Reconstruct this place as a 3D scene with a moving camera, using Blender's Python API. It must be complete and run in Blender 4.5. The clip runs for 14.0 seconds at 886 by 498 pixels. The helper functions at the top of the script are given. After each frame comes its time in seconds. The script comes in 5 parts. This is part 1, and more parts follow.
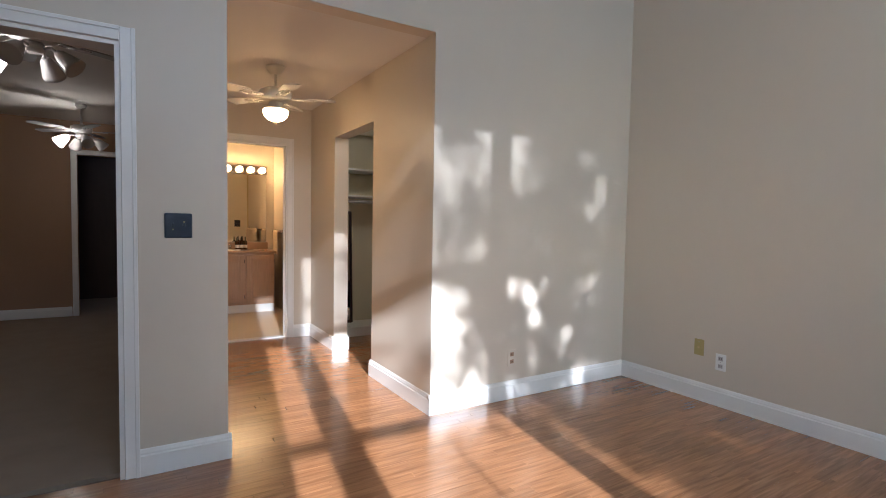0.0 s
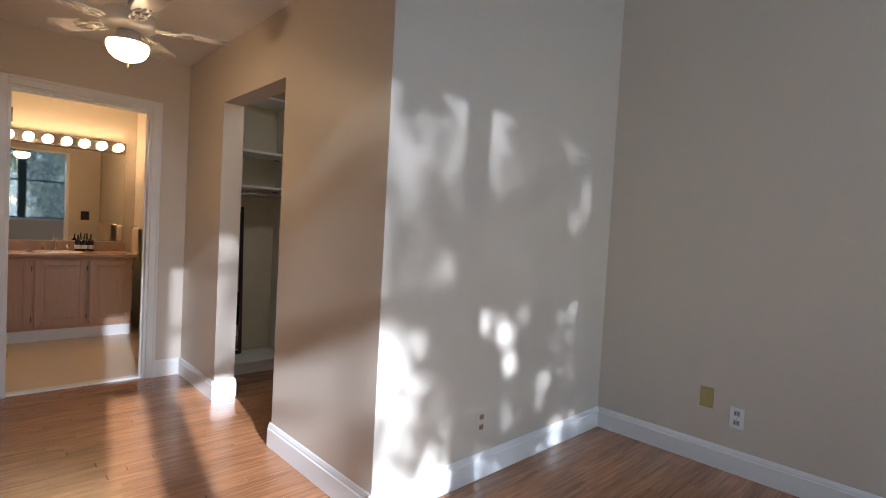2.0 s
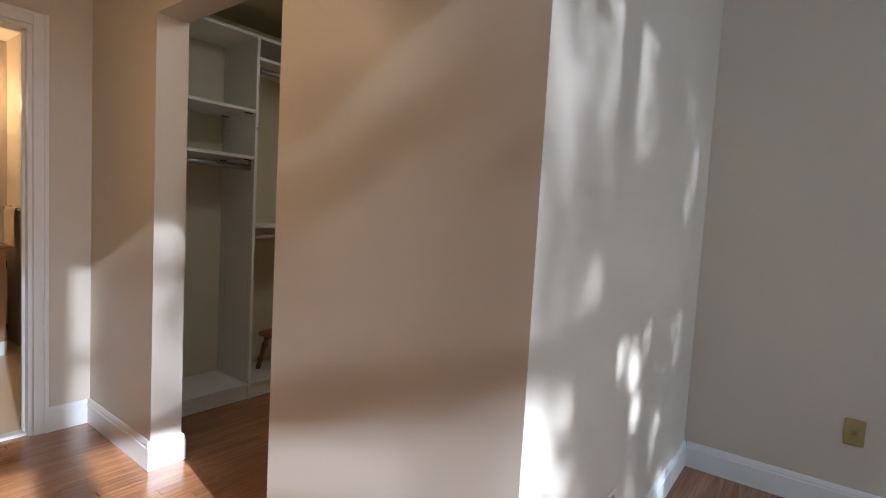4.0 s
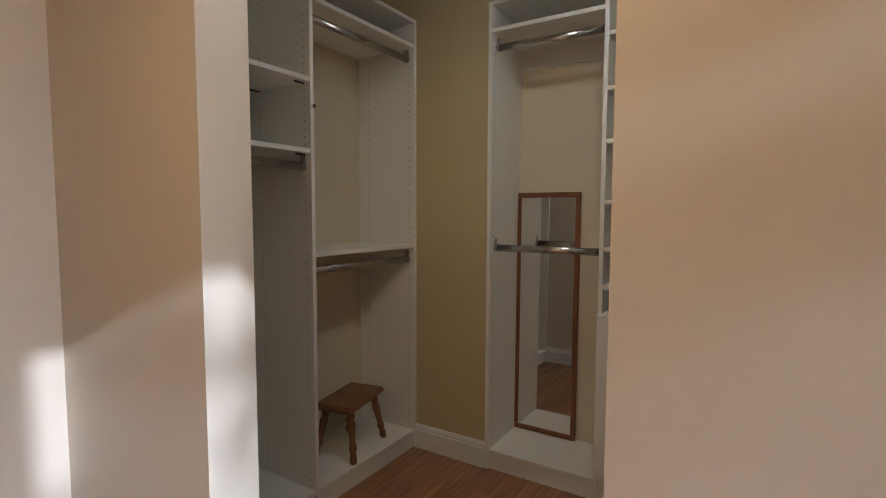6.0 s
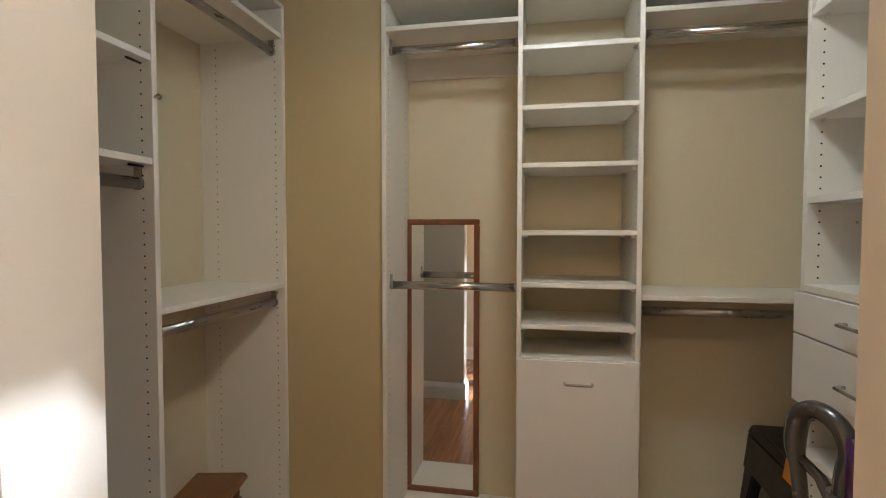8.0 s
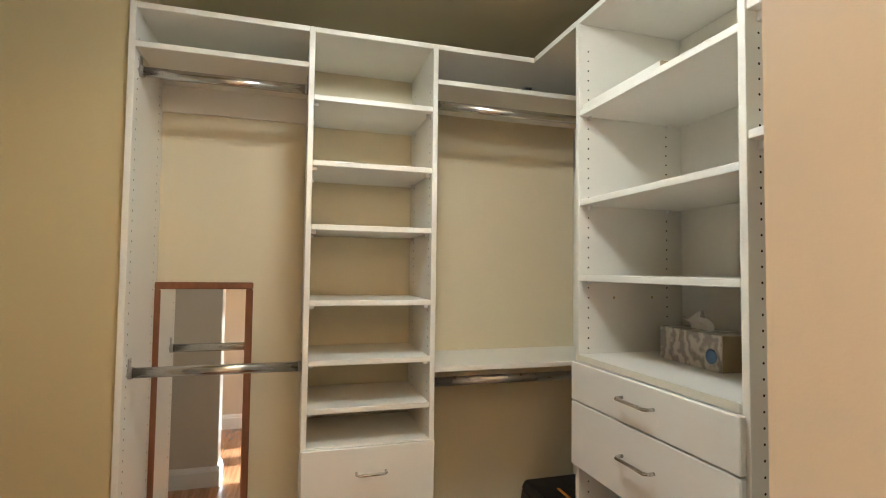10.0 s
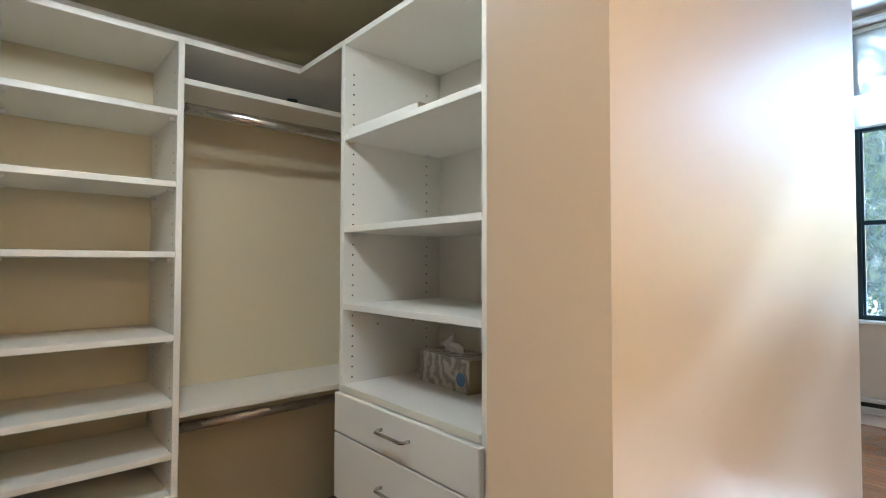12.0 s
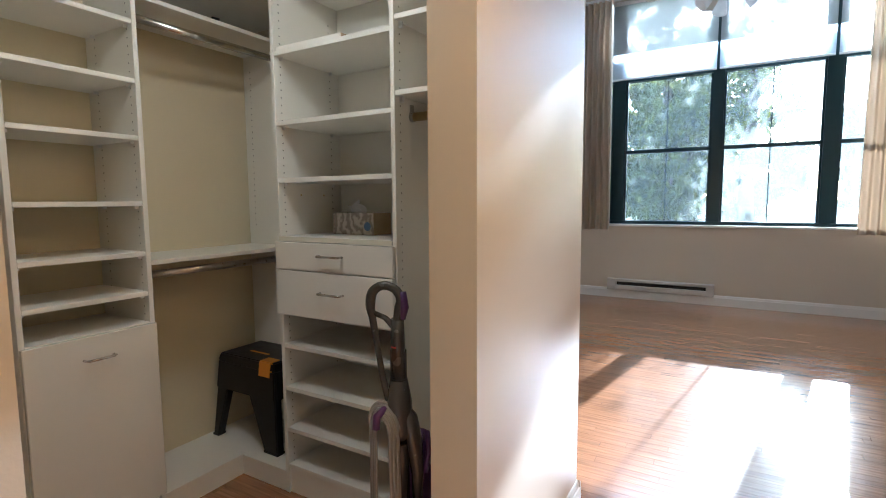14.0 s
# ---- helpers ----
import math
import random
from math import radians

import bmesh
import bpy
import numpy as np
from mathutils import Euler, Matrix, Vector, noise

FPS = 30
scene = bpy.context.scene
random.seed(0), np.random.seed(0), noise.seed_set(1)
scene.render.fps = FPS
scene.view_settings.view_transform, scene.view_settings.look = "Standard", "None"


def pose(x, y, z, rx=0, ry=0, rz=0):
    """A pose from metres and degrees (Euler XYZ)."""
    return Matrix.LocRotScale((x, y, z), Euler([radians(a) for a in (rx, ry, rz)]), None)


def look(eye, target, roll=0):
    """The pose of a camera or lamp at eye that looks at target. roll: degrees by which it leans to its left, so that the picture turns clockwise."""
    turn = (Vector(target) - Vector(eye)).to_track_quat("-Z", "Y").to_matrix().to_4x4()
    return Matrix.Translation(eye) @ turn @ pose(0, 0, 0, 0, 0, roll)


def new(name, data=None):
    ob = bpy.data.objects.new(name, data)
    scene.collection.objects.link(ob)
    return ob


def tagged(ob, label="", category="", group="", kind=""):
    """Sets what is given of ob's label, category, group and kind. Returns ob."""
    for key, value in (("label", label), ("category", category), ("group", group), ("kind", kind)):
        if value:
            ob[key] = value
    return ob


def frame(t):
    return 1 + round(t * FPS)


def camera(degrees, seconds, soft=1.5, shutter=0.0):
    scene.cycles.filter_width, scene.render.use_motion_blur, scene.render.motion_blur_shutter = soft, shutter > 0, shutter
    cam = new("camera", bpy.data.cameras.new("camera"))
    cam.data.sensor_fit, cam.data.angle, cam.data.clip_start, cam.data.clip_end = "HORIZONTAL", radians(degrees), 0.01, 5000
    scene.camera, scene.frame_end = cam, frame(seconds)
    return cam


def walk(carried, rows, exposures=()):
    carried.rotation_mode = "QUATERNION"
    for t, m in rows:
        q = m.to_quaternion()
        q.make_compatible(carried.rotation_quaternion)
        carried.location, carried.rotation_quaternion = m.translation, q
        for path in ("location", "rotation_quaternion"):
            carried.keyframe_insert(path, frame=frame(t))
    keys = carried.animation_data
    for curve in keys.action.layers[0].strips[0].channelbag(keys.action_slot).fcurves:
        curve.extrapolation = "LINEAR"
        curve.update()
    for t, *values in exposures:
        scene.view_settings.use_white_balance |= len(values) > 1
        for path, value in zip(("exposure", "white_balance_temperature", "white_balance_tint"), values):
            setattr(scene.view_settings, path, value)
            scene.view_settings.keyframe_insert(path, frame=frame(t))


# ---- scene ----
cam = camera(83.1, 14.0, soft=1.0)

PATH = [
    (0, (-1.6, -2.749, 1.231), (-0.559, -1.044, 1.134), 1.0),
    (0.5, (-1.486, -2.444, 1.236), (-0.388, -0.774, 1.156), 1.4),
    (1, (-1.403, -2.166, 1.239), (-0.213, -0.561, 1.149), 2.2),
    (1.5, (-1.317, -1.901, 1.264), (-0.034, -0.371, 1.162), 2.5),
    (2, (-1.237, -1.66, 1.252), (0.138, -0.21, 1.179), 3.1),
    (2.5, (-1.183, -1.442, 1.234), (0.275, -0.075, 1.16), 3.6),
    (3, (-1.164, -1.159, 1.248), (0.412, 0.067, 1.134), 4.2),
    (3.5, (-1.108, -0.904, 1.206), (0.444, 0.353, 1.097), 4.6),
    (3.7, (-1.057, -0.742, 1.218), (0.506, 0.5, 1.101), 4.1),
    (5.8, (-0.703, 0.695, 1.272), (0.984, 1.753, 1.086), 0.6),
    (6, (-0.671, 0.795, 1.276), (1.017, 1.858, 1.131), 0.2),
    (6.5, (-0.587, 0.896, 1.279), (1.124, 1.926, 1.163), 0.1),
    (7, (-0.534, 1.023, 1.296), (1.272, 1.877, 1.211), 0.1),
    (7.2, (-0.522, 1.08, 1.298), (1.327, 1.84, 1.221), 0.1),
    (9.3, (-0.302, 1.434, 1.399), (1.682, 1.177, 1.387), 0.2),
    (9.5, (-0.288, 1.419, 1.387), (1.68, 1.062, 1.41), 0.2),
    (10, (-0.238, 1.394, 1.437), (1.679, 0.831, 1.523), 0.7),
    (10.5, (-0.201, 1.364, 1.5), (1.645, 0.599, 1.587), 0.6),
    (11, (-0.17, 1.357, 1.533), (1.594, 0.415, 1.558), 0.7),
    (11.5, (-0.166, 1.325, 1.557), (1.498, 0.216, 1.592), 0.3),
    (12, (-0.213, 1.324, 1.553), (1.291, 0.007, 1.611), 0.1),
    (12.5, (-0.277, 1.468, 1.49), (1.129, 0.046, 1.436), -1.0),
    (13, (-0.372, 1.646, 1.45), (0.955, 0.157, 1.3), -1.3),
    (13.5, (-0.429, 1.839, 1.382), (0.776, 0.249, 1.247), -0.4),
    (14, (-0.542, 2.049, 1.324), (0.463, 0.33, 1.134), -0.4),
]

EXPOSURES = [(0, 2.15, 5250, 11), (1.0, 1.92, 5150, 11), (2.5, 1.75, 5000, 11), (3.7, 1.78, 5000, 10), (5.8, 2.15, 4950, 8), (7.2, 2.5, 4900, 7), (9.5, 3.4, 5100, 3), (11.0, 3.35, 4850, 3), (12.0, 3.0, 4700, 4), (13.0, 2.78, 4750, 6), (14, 2.72, 4900, 6)]
walk(cam, [(t, look(eye, target, roll)) for t, eye, target, roll in PATH], EXPOSURES)

# ---- world, sun ----
SUN_DIR = Vector((0.161, 1.0, -0.387)).normalized()     # the way the light travels
world = bpy.data.worlds.new("world")
scene.world = world
world.use_nodes = True
sky = world.node_tree.nodes.new("ShaderNodeTexSky")
sky.sky_type = "NISHITA"
sky.sun_disc = False
sky.sun_elevation = math.asin(-SUN_DIR.z)
sky.sun_rotation = math.atan2(-SUN_DIR.x, -SUN_DIR.y)
background = world.node_tree.nodes["Background"]
background.inputs["Strength"].default_value = 0.15
world.node_tree.links.new(sky.outputs["Color"], background.inputs["Color"])

sun_data = bpy.data.lights.new("sun", "SUN")
sun_data.energy, sun_data.angle, sun_data.color = 4.8, radians(0.53), (1.0, 0.96, 0.9)
sun = new("sun", sun_data)
sun.matrix_world = look((-2.5, -17, 9), Vector((-2.5, -17, 9)) + SUN_DIR)

sky_data = bpy.data.lights.new("window_skylight", "AREA")
sky_data.shape, sky_data.size, sky_data.size_y = "RECTANGLE", 3.2, 0.9
sky_data.energy, sky_data.color = 18.0, (0.74, 0.87, 1.0)
skylight = new("window_skylight", sky_data)
skylight.matrix_world = look((-0.65, -5.04, 3.42), (-0.65, 0, 1.7))     # the glowing shades' share of the sky's light



# ---- materials ----
def nodes_of(name):
    m = bpy.data.materials.new(name)
    m.use_nodes = True
    nt = m.node_tree
    return m, nt, nt.nodes["Principled BSDF"]


def surface(name, colour, rough=0.5, metal=0.0, vary=0.06, scale=3.0, fine=120.0, bump=0.05, stretch=(1, 1, 1), coat=0.0, second=None, gloss_vary=0.1):
    """A material with colour and gloss that vary at a large and a fine scale, and fine relief."""
    m, nt, b = nodes_of(name)
    n, l = nt.nodes, nt.links
    pos = n.new("ShaderNodeNewGeometry")
    mapping = n.new("ShaderNodeMapping")
    mapping.inputs["Scale"].default_value = stretch
    l.new(pos.outputs["Position"], mapping.inputs["Vector"])
    big = n.new("ShaderNodeTexNoise")
    big.inputs["Scale"].default_value, big.inputs["Detail"].default_value = scale, 4
    small = n.new("ShaderNodeTexNoise")
    small.inputs["Scale"].default_value, small.inputs["Detail"].default_value = fine, 3
    l.new(mapping.outputs[0], big.inputs["Vector"])
    l.new(mapping.outputs[0], small.inputs["Vector"])
    mix = n.new("ShaderNodeMix")
    mix.data_type = "RGBA"
    lo = [c * (1 - vary) for c in colour]
    hi = second or [min(1, c * (1 + vary)) for c in colour]
    mix.inputs[6].default_value, mix.inputs[7].default_value = (*lo, 1), (*hi, 1)
    both = n.new("ShaderNodeMath")
    both.operation = "MULTIPLY_ADD"
    l.new(small.outputs["Fac"], both.inputs[0])
    both.inputs[1].default_value = 0.4
    l.new(big.outputs["Fac"], both.inputs[2])
    less = n.new("ShaderNodeMath")
    less.operation = "SUBTRACT"
    l.new(both.outputs[0], less.inputs[0])
    less.inputs[1].default_value = 0.2
    l.new(less.outputs[0], mix.inputs[0])
    l.new(mix.outputs[2], b.inputs["Base Color"])
    r = n.new("ShaderNodeMapRange")
    r.inputs["To Min"].default_value, r.inputs["To Max"].default_value = max(0.02, rough - gloss_vary), min(1, rough + gloss_vary)
    l.new(big.outputs["Fac"], r.inputs["Value"])
    l.new(r.outputs[0], b.inputs["Roughness"])
    b.inputs["Metallic"].default_value = metal
    b.inputs["Coat Weight"].default_value = coat
    b.inputs["Coat Roughness"].default_value = 0.15
    if bump:
        bp = n.new("ShaderNodeBump")
        bp.inputs["Strength"].default_value, bp.inputs["Distance"].default_value = bump, 0.004
        l.new(small.outputs["Fac"], bp.inputs["Height"])
        l.new(bp.outputs[0], b.inputs["Normal"])
    return m


def glowing(name, colour, strength):
    m, nt, b = nodes_of(name)
    b.inputs["Base Color"].default_value = (*colour, 1)
    b.inputs["Emission Color"].default_value = (*colour, 1)
    b.inputs["Emission Strength"].default_value = strength
    b.inputs["Roughness"].default_value = 0.25
    return m


def plank_wood(name):
    """Oiled red oak strips, one tone to a strip."""
    m, nt, b = nodes_of(name)
    n, l = nt.nodes, nt.links
    geo = n.new("ShaderNodeNewGeometry")
    info = n.new("ShaderNodeObjectInfo")
    add = n.new("ShaderNodeMath")
    add.operation = "ADD"
    l.new(geo.outputs["Random Per Island"], add.inputs[0])
    l.new(info.outputs["Random"], add.inputs[1])
    tone = n.new("ShaderNodeMath")
    tone.operation = "FRACT"
    l.new(add.outputs[0], tone.inputs[0])
    shift = n.new("ShaderNodeVectorMath")
    shift.operation = "SCALE"
    shift.inputs[0].default_value = (7.3, 3.1, 0)
    l.new(tone.outputs[0], shift.inputs["Scale"])
    moved = n.new("ShaderNodeVectorMath")
    moved.operation = "ADD"
    l.new(geo.outputs["Position"], moved.inputs[0])
    l.new(shift.outputs[0], moved.inputs[1])
    mapping = n.new("ShaderNodeMapping")
    mapping.inputs["Scale"].default_value = (2.2, 34, 1)
    l.new(moved.outputs[0], mapping.inputs["Vector"])
    grain = n.new("ShaderNodeTexNoise")
    grain.inputs["Scale"].default_value, grain.inputs["Detail"].default_value, grain.inputs["Distortion"].default_value = 1.6, 6, 0.6
    l.new(mapping.outputs[0], grain.inputs["Vector"])
    ramp = n.new("ShaderNodeValToRGB")
    e = ramp.color_ramp.elements
    e[0].position, e[0].color = 0.25, (0.215, 0.090, 0.034, 1)
    e[1].position, e[1].color = 0.75, (0.415, 0.193, 0.082, 1)
    l.new(grain.outputs["Fac"], ramp.inputs[0])
    hsv = n.new("ShaderNodeHueSaturation")
    value = n.new("ShaderNodeMapRange")
    value.inputs["To Min"].default_value, value.inputs["To Max"].default_value = 0.88, 1.11
    l.new(tone.outputs[0], value.inputs["Value"])
    l.new(value.outputs[0], hsv.inputs["Value"])
    l.new(ramp.outputs[0], hsv.inputs["Color"])
    l.new(hsv.outputs[0], b.inputs["Base Color"])
    wear = n.new("ShaderNodeTexNoise")
    wear.inputs["Scale"].default_value = 2.5
    l.new(geo.outputs["Position"], wear.inputs["Vector"])
    rr = n.new("ShaderNodeMapRange")
    rr.inputs["To Min"].default_value, rr.inputs["To Max"].default_value = 0.21, 0.29
    l.new(wear.outputs["Fac"], rr.inputs["Value"])
    l.new(rr.outputs[0], b.inputs["Roughness"])
    b.inputs["Coat Weight"].default_value, b.inputs["Coat Roughness"].default_value = 0.6, 0.16
    bp = n.new("ShaderNodeBump")
    bp.inputs["Strength"].default_value, bp.inputs["Distance"].default_value = 0.03, 0.003
    l.new(grain.outputs["Fac"], bp.inputs["Height"])
    l.new(bp.outputs[0], b.inputs["Normal"])
    return m


def thin_glass(name):
    m, nt, b = nodes_of(name)
    n, l = nt.nodes, nt.links
    n.remove(b)
    clear, gloss, mix, fres = (n.new("ShaderNode" + k) for k in ("BsdfTransparent", "BsdfGlossy", "MixShader", "Fresnel"))
    clear.inputs[0].default_value = (0.93, 0.96, 0.95, 1)
    gloss.inputs["Roughness"].default_value = 0.02
    fres.inputs["IOR"].default_value = 1.5
    l.new(fres.outputs[0], mix.inputs[0])
    l.new(clear.outputs[0], mix.inputs[1])
    l.new(gloss.outputs[0], mix.inputs[2])
    l.new(mix.outputs[0], n["Material Output"].inputs["Surface"])
    return m


def sheer(name, colour, clear_part, through_part):
    """Woven cloth that lets some light straight through and scatters the rest."""
    m, nt, b = nodes_of(name)
    n, l = nt.nodes, nt.links
    n.remove(b)
    clear, soft, face, mix1, mix2 = (n.new("ShaderNode" + k) for k in ("BsdfTransparent", "BsdfTranslucent", "BsdfDiffuse", "MixShader", "MixShader"))
    weave = n.new("ShaderNodeTexNoise")
    weave.inputs["Scale"].default_value = 9
    tint = n.new("ShaderNodeMix")
    tint.data_type = "RGBA"
    tint.inputs[6].default_value, tint.inputs[7].default_value = (*[c * 0.92 for c in colour], 1), (*colour, 1)
    l.new(weave.outputs["Fac"], tint.inputs[0])
    for s in (soft, face):
        l.new(tint.outputs[2], s.inputs[0])
    mix1.inputs[0].default_value, mix2.inputs[0].default_value = through_part, clear_part
    l.new(face.outputs[0], mix1.inputs[1])
    l.new(soft.outputs[0], mix1.inputs[2])
    l.new(mix1.outputs[0], mix2.inputs[1])
    l.new(clear.outputs[0], mix2.inputs[2])
    l.new(mix2.outputs[0], n["Material Output"].inputs["Surface"])
    return m


def leaf_material(name, colour):
    m, nt, b = nodes_of(name)
    n, l = nt.nodes, nt.links
    geo = n.new("ShaderNodeNewGeometry")
    ramp = n.new("ShaderNodeValToRGB")
    e = ramp.color_ramp.elements
    e[0].color, e[1].color = (*[c * 0.6 for c in colour], 1), (colour[0] * 2.6, colour[1] * 1.9, colour[2], 1)
    l.new(geo.outputs["Random Per Island"], ramp.inputs[0])
    l.new(ramp.outputs[0], b.inputs["Base Color"])
    b.inputs["Roughness"].default_value = 0.5
    thru = n.new("ShaderNodeBsdfTranslucent")
    l.new(ramp.outputs[0], thru.inputs[0])
    mix = n.new("ShaderNodeMixShader")
    mix.inputs[0].default_value = 0.45
    l.new(b.outputs[0], mix.inputs[1])
    l.new(thru.outputs[0], mix.inputs[2])
    l.new(mix.outputs[0], n["Material Output"].inputs["Surface"])
    return m


def marbled(name):
    """Swirling grey and cream print."""
    m, nt, b = nodes_of(name)
    n, l = nt.nodes, nt.links
    geo = n.new("ShaderNodeNewGeometry")
    swirl = n.new("ShaderNodeTexWave")
    swirl.inputs["Scale"].default_value, swirl.inputs["Distortion"].default_value = 7.0, 16.0
    swirl.inputs["Detail"].default_value, swirl.inputs["Detail Scale"].default_value = 3.0, 1.6
    l.new(geo.outputs["Position"], swirl.inputs["Vector"])
    ramp = n.new("ShaderNodeValToRGB")
    e = ramp.color_ramp.elements
    e[0].position, e[0].color = 0.1, (0.30, 0.27, 0.24, 1)
    e[1].position, e[1].color = 0.85, (0.60, 0.56, 0.50, 1)
    l.new(swirl.outputs["Fac"], ramp.inputs[0])
    l.new(ramp.outputs[0], b.inputs["Base Color"])
    b.inputs["Roughness"].default_value = 0.45
    return m


PAINT = surface("wall_paint", (0.62, 0.545, 0.44), 0.44, vary=0.025, scale=1.2, fine=260, bump=0.05, gloss_vary=0.04)
CLOSET_PAINT = surface("closet_paint", (0.57, 0.465, 0.245), 0.62, vary=0.025, scale=1.2, fine=260, bump=0.06)
CEIL = surface("ceiling_paint", (0.74, 0.70, 0.64), 0.8, vary=0.03, scale=1.0, fine=180, bump=0.08)
# darker than CEIL: the closet ceiling's shade is mixed into this tan
CLOSET_CEIL = surface("closet_ceiling_shaded", (0.46, 0.41, 0.25), 0.8, vary=0.03, scale=1.0, fine=180, bump=0.08)
TRIM = surface("trim_paint", (0.78, 0.76, 0.72), 0.32, vary=0.02, scale=4, fine=90, bump=0.03)
OAK = plank_wood("oak_strip")
GAP = surface("floor_joint", (0.13, 0.055, 0.024), 0.8)
CARPET = surface("carpet", (0.30, 0.23, 0.165), 0.95, vary=0.18, scale=5, fine=420, bump=0.9)
VINYL = surface("bath_floor", (0.66, 0.54, 0.40), 0.35, vary=0.04, scale=5, fine=60, bump=0)
MELAMINE = surface("white_melamine", (0.81, 0.78, 0.70), 0.34, vary=0.025, scale=2.5, fine=150, bump=0.02)
GLOSS_WHITE = surface("glossy_white_front", (0.81, 0.78, 0.705), 0.2, vary=0.02, scale=2.5, fine=150, bump=0.008, gloss_vary=0.05)
BACKING = surface("cream_backing", (0.68, 0.60, 0.41), 0.5, vary=0.03, scale=2, fine=140, bump=0.02)
EDGE = surface("cream_edge_band", (0.72, 0.68, 0.55), 0.4, vary=0.03)
HOLE = surface("pin_hole_shadow", (0.02, 0.018, 0.015), 0.9, bump=0)
CHROME = surface("chrome", (0.62, 0.60, 0.57), 0.18, 1.0, vary=0.05, scale=14, bump=0, gloss_vary=0.05)
STEEL = surface("brushed_steel", (0.45, 0.43, 0.40), 0.3, 1.0, vary=0.08, scale=12, bump=0.02, stretch=(1, 8, 8))
BRASS = surface("aged_brass", (0.55, 0.42, 0.2), 0.35, 1.0, vary=0.15, scale=20)
MIRROR = surface("mirror_silver", (0.88, 0.88, 0.86), 0.02, 1.0, vary=0.005, bump=0, gloss_vary=0.005)
CHERRY = surface("cherry_frame", (0.20, 0.075, 0.03), 0.35, vary=0.3, scale=9, fine=60, stretch=(6, 6, 1), bump=0.05)
DARK_FRAME = surface("dark_frame", (0.03, 0.015, 0.012), 0.4, vary=0.2)
PINE = surface("stained_pine", (0.20, 0.085, 0.03), 0.4, vary=0.35, scale=8, fine=70, stretch=(2, 9, 9), bump=0.06)
BLACK = surface("black_plastic", (0.006, 0.006, 0.006), 0.42, vary=0.2, scale=20, fine=300, bump=0.05)
YELLOW = surface("orange_plastic", (0.75, 0.28, 0.02), 0.45, vary=0.08)
GREY = surface("grey_plastic", (0.085, 0.080, 0.076), 0.24, 0.45, vary=0.12, scale=15, bump=0.01)
PURPLE = surface("purple_plastic", (0.06, 0.014, 0.09), 0.32, vary=0.15, scale=15, bump=0)
HOSE = surface("grey_hose", (0.27, 0.255, 0.24), 0.38, vary=0.15, scale=30, bump=0.02)
CARD = marbled("printed_card")
CARD_BROWN = surface("brown_card", (0.42, 0.33, 0.2), 0.7, vary=0.08)
BLUE = surface("blue_print", (0.12, 0.22, 0.42), 0.5)
TISSUE = surface("tissue_paper", (0.85, 0.84, 0.82), 0.9, vary=0.03, bump=0.2)
VANITY_OAK = surface("pickled_oak", (0.46, 0.29, 0.18), 0.42, vary=0.16, scale=6, fine=60, stretch=(9, 9, 0.8), bump=0.05)
COUNTER = surface("laminate_counter", (0.42, 0.27, 0.17), 0.22, vary=0.15, scale=14, fine=120, bump=0)
TOWEL = surface("towel_cotton", (0.62, 0.5, 0.37), 0.95, vary=0.1, fine=320, bump=0.8)
BOTTLE = surface("amber_bottle", (0.03, 0.012, 0.006), 0.12, vary=0.1, bump=0)
LABEL = surface("bottle_paper", (0.75, 0.73, 0.68), 0.6)
SWITCH = surface("dark_blue_metal", (0.028, 0.035, 0.055), 0.35, 0.5, vary=0.3, scale=25)
WHITE_PLASTIC = surface("white_plastic", (0.78, 0.77, 0.74), 0.35, vary=0.02)
ALMOND = surface("almond_plate", (0.42, 0.34, 0.13), 0.4, 0.3, vary=0.08)
HEATER = surface("heater_enamel", (0.50, 0.47, 0.43), 0.4, 0.2, vary=0.06, scale=9)
HEATER_DARK = surface("heater_fins", (0.04, 0.038, 0.035), 0.5, 0.6, vary=0.3, scale=60)
FRAME = surface("dark_green_aluminium", (0.012, 0.035, 0.040), 0.35, 0.2, vary=0.12, scale=8)
GLASS = thin_glass("window_glass")
# added veil outside the panes; sun on it pales the view
SCREEN = sheer("haze_screen", (0.60, 0.62, 0.62), 0.88, 0.9)
SHADE = sheer("roller_shade_cloth", (0.84, 0.86, 0.87), 0.40, 0.75)
CURTAIN = sheer("curtain_cloth", (0.62, 0.52, 0.40), 0.03, 0.4)
FAN_WHITE = surface("fan_enamel", (0.72, 0.68, 0.60), 0.3, vary=0.03, bump=0.01)
GLOBE = glowing("lit_globe", (1.0, 0.60, 0.25), 12.0)
BULB = glowing("lit_bulb", (1.0, 0.60, 0.24), 11.0)
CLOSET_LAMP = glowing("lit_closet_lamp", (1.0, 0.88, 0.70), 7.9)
SHADE_LIT = glowing("lit_glass_shade", (1.0, 0.84, 0.66), 9.0)
WHITE_GLASS = sheer("white_glass", (0.9, 0.9, 0.88), 0.0, 0.7)
FROSTED = surface("frosted_glass", (0.42, 0.40, 0.38), 0.35, vary=0.05)
BLADE_DARK = surface("fan_blade_grey", (0.22, 0.22, 0.21), 0.4, vary=0.12)
# near-black brown that puts the unlit room's shade into its walls
DOOR_DARK = surface("doorway_shade", (0.07, 0.04, 0.03), 0.45, vary=0.2, stretch=(8, 8, 1))
# tan taken darker, so the next room's dimness sits in the paint
DIM_PAINT = surface("dimmed_tan_paint", (0.34, 0.21, 0.13), 0.7, vary=0.03, scale=1.5, fine=200)
LEAF = leaf_material("leaf", (0.085, 0.120, 0.028))
BARK = surface("bark", (0.10, 0.075, 0.055), 0.9, vary=0.4, scale=6, fine=40, stretch=(4, 4, 1), bump=0.8)
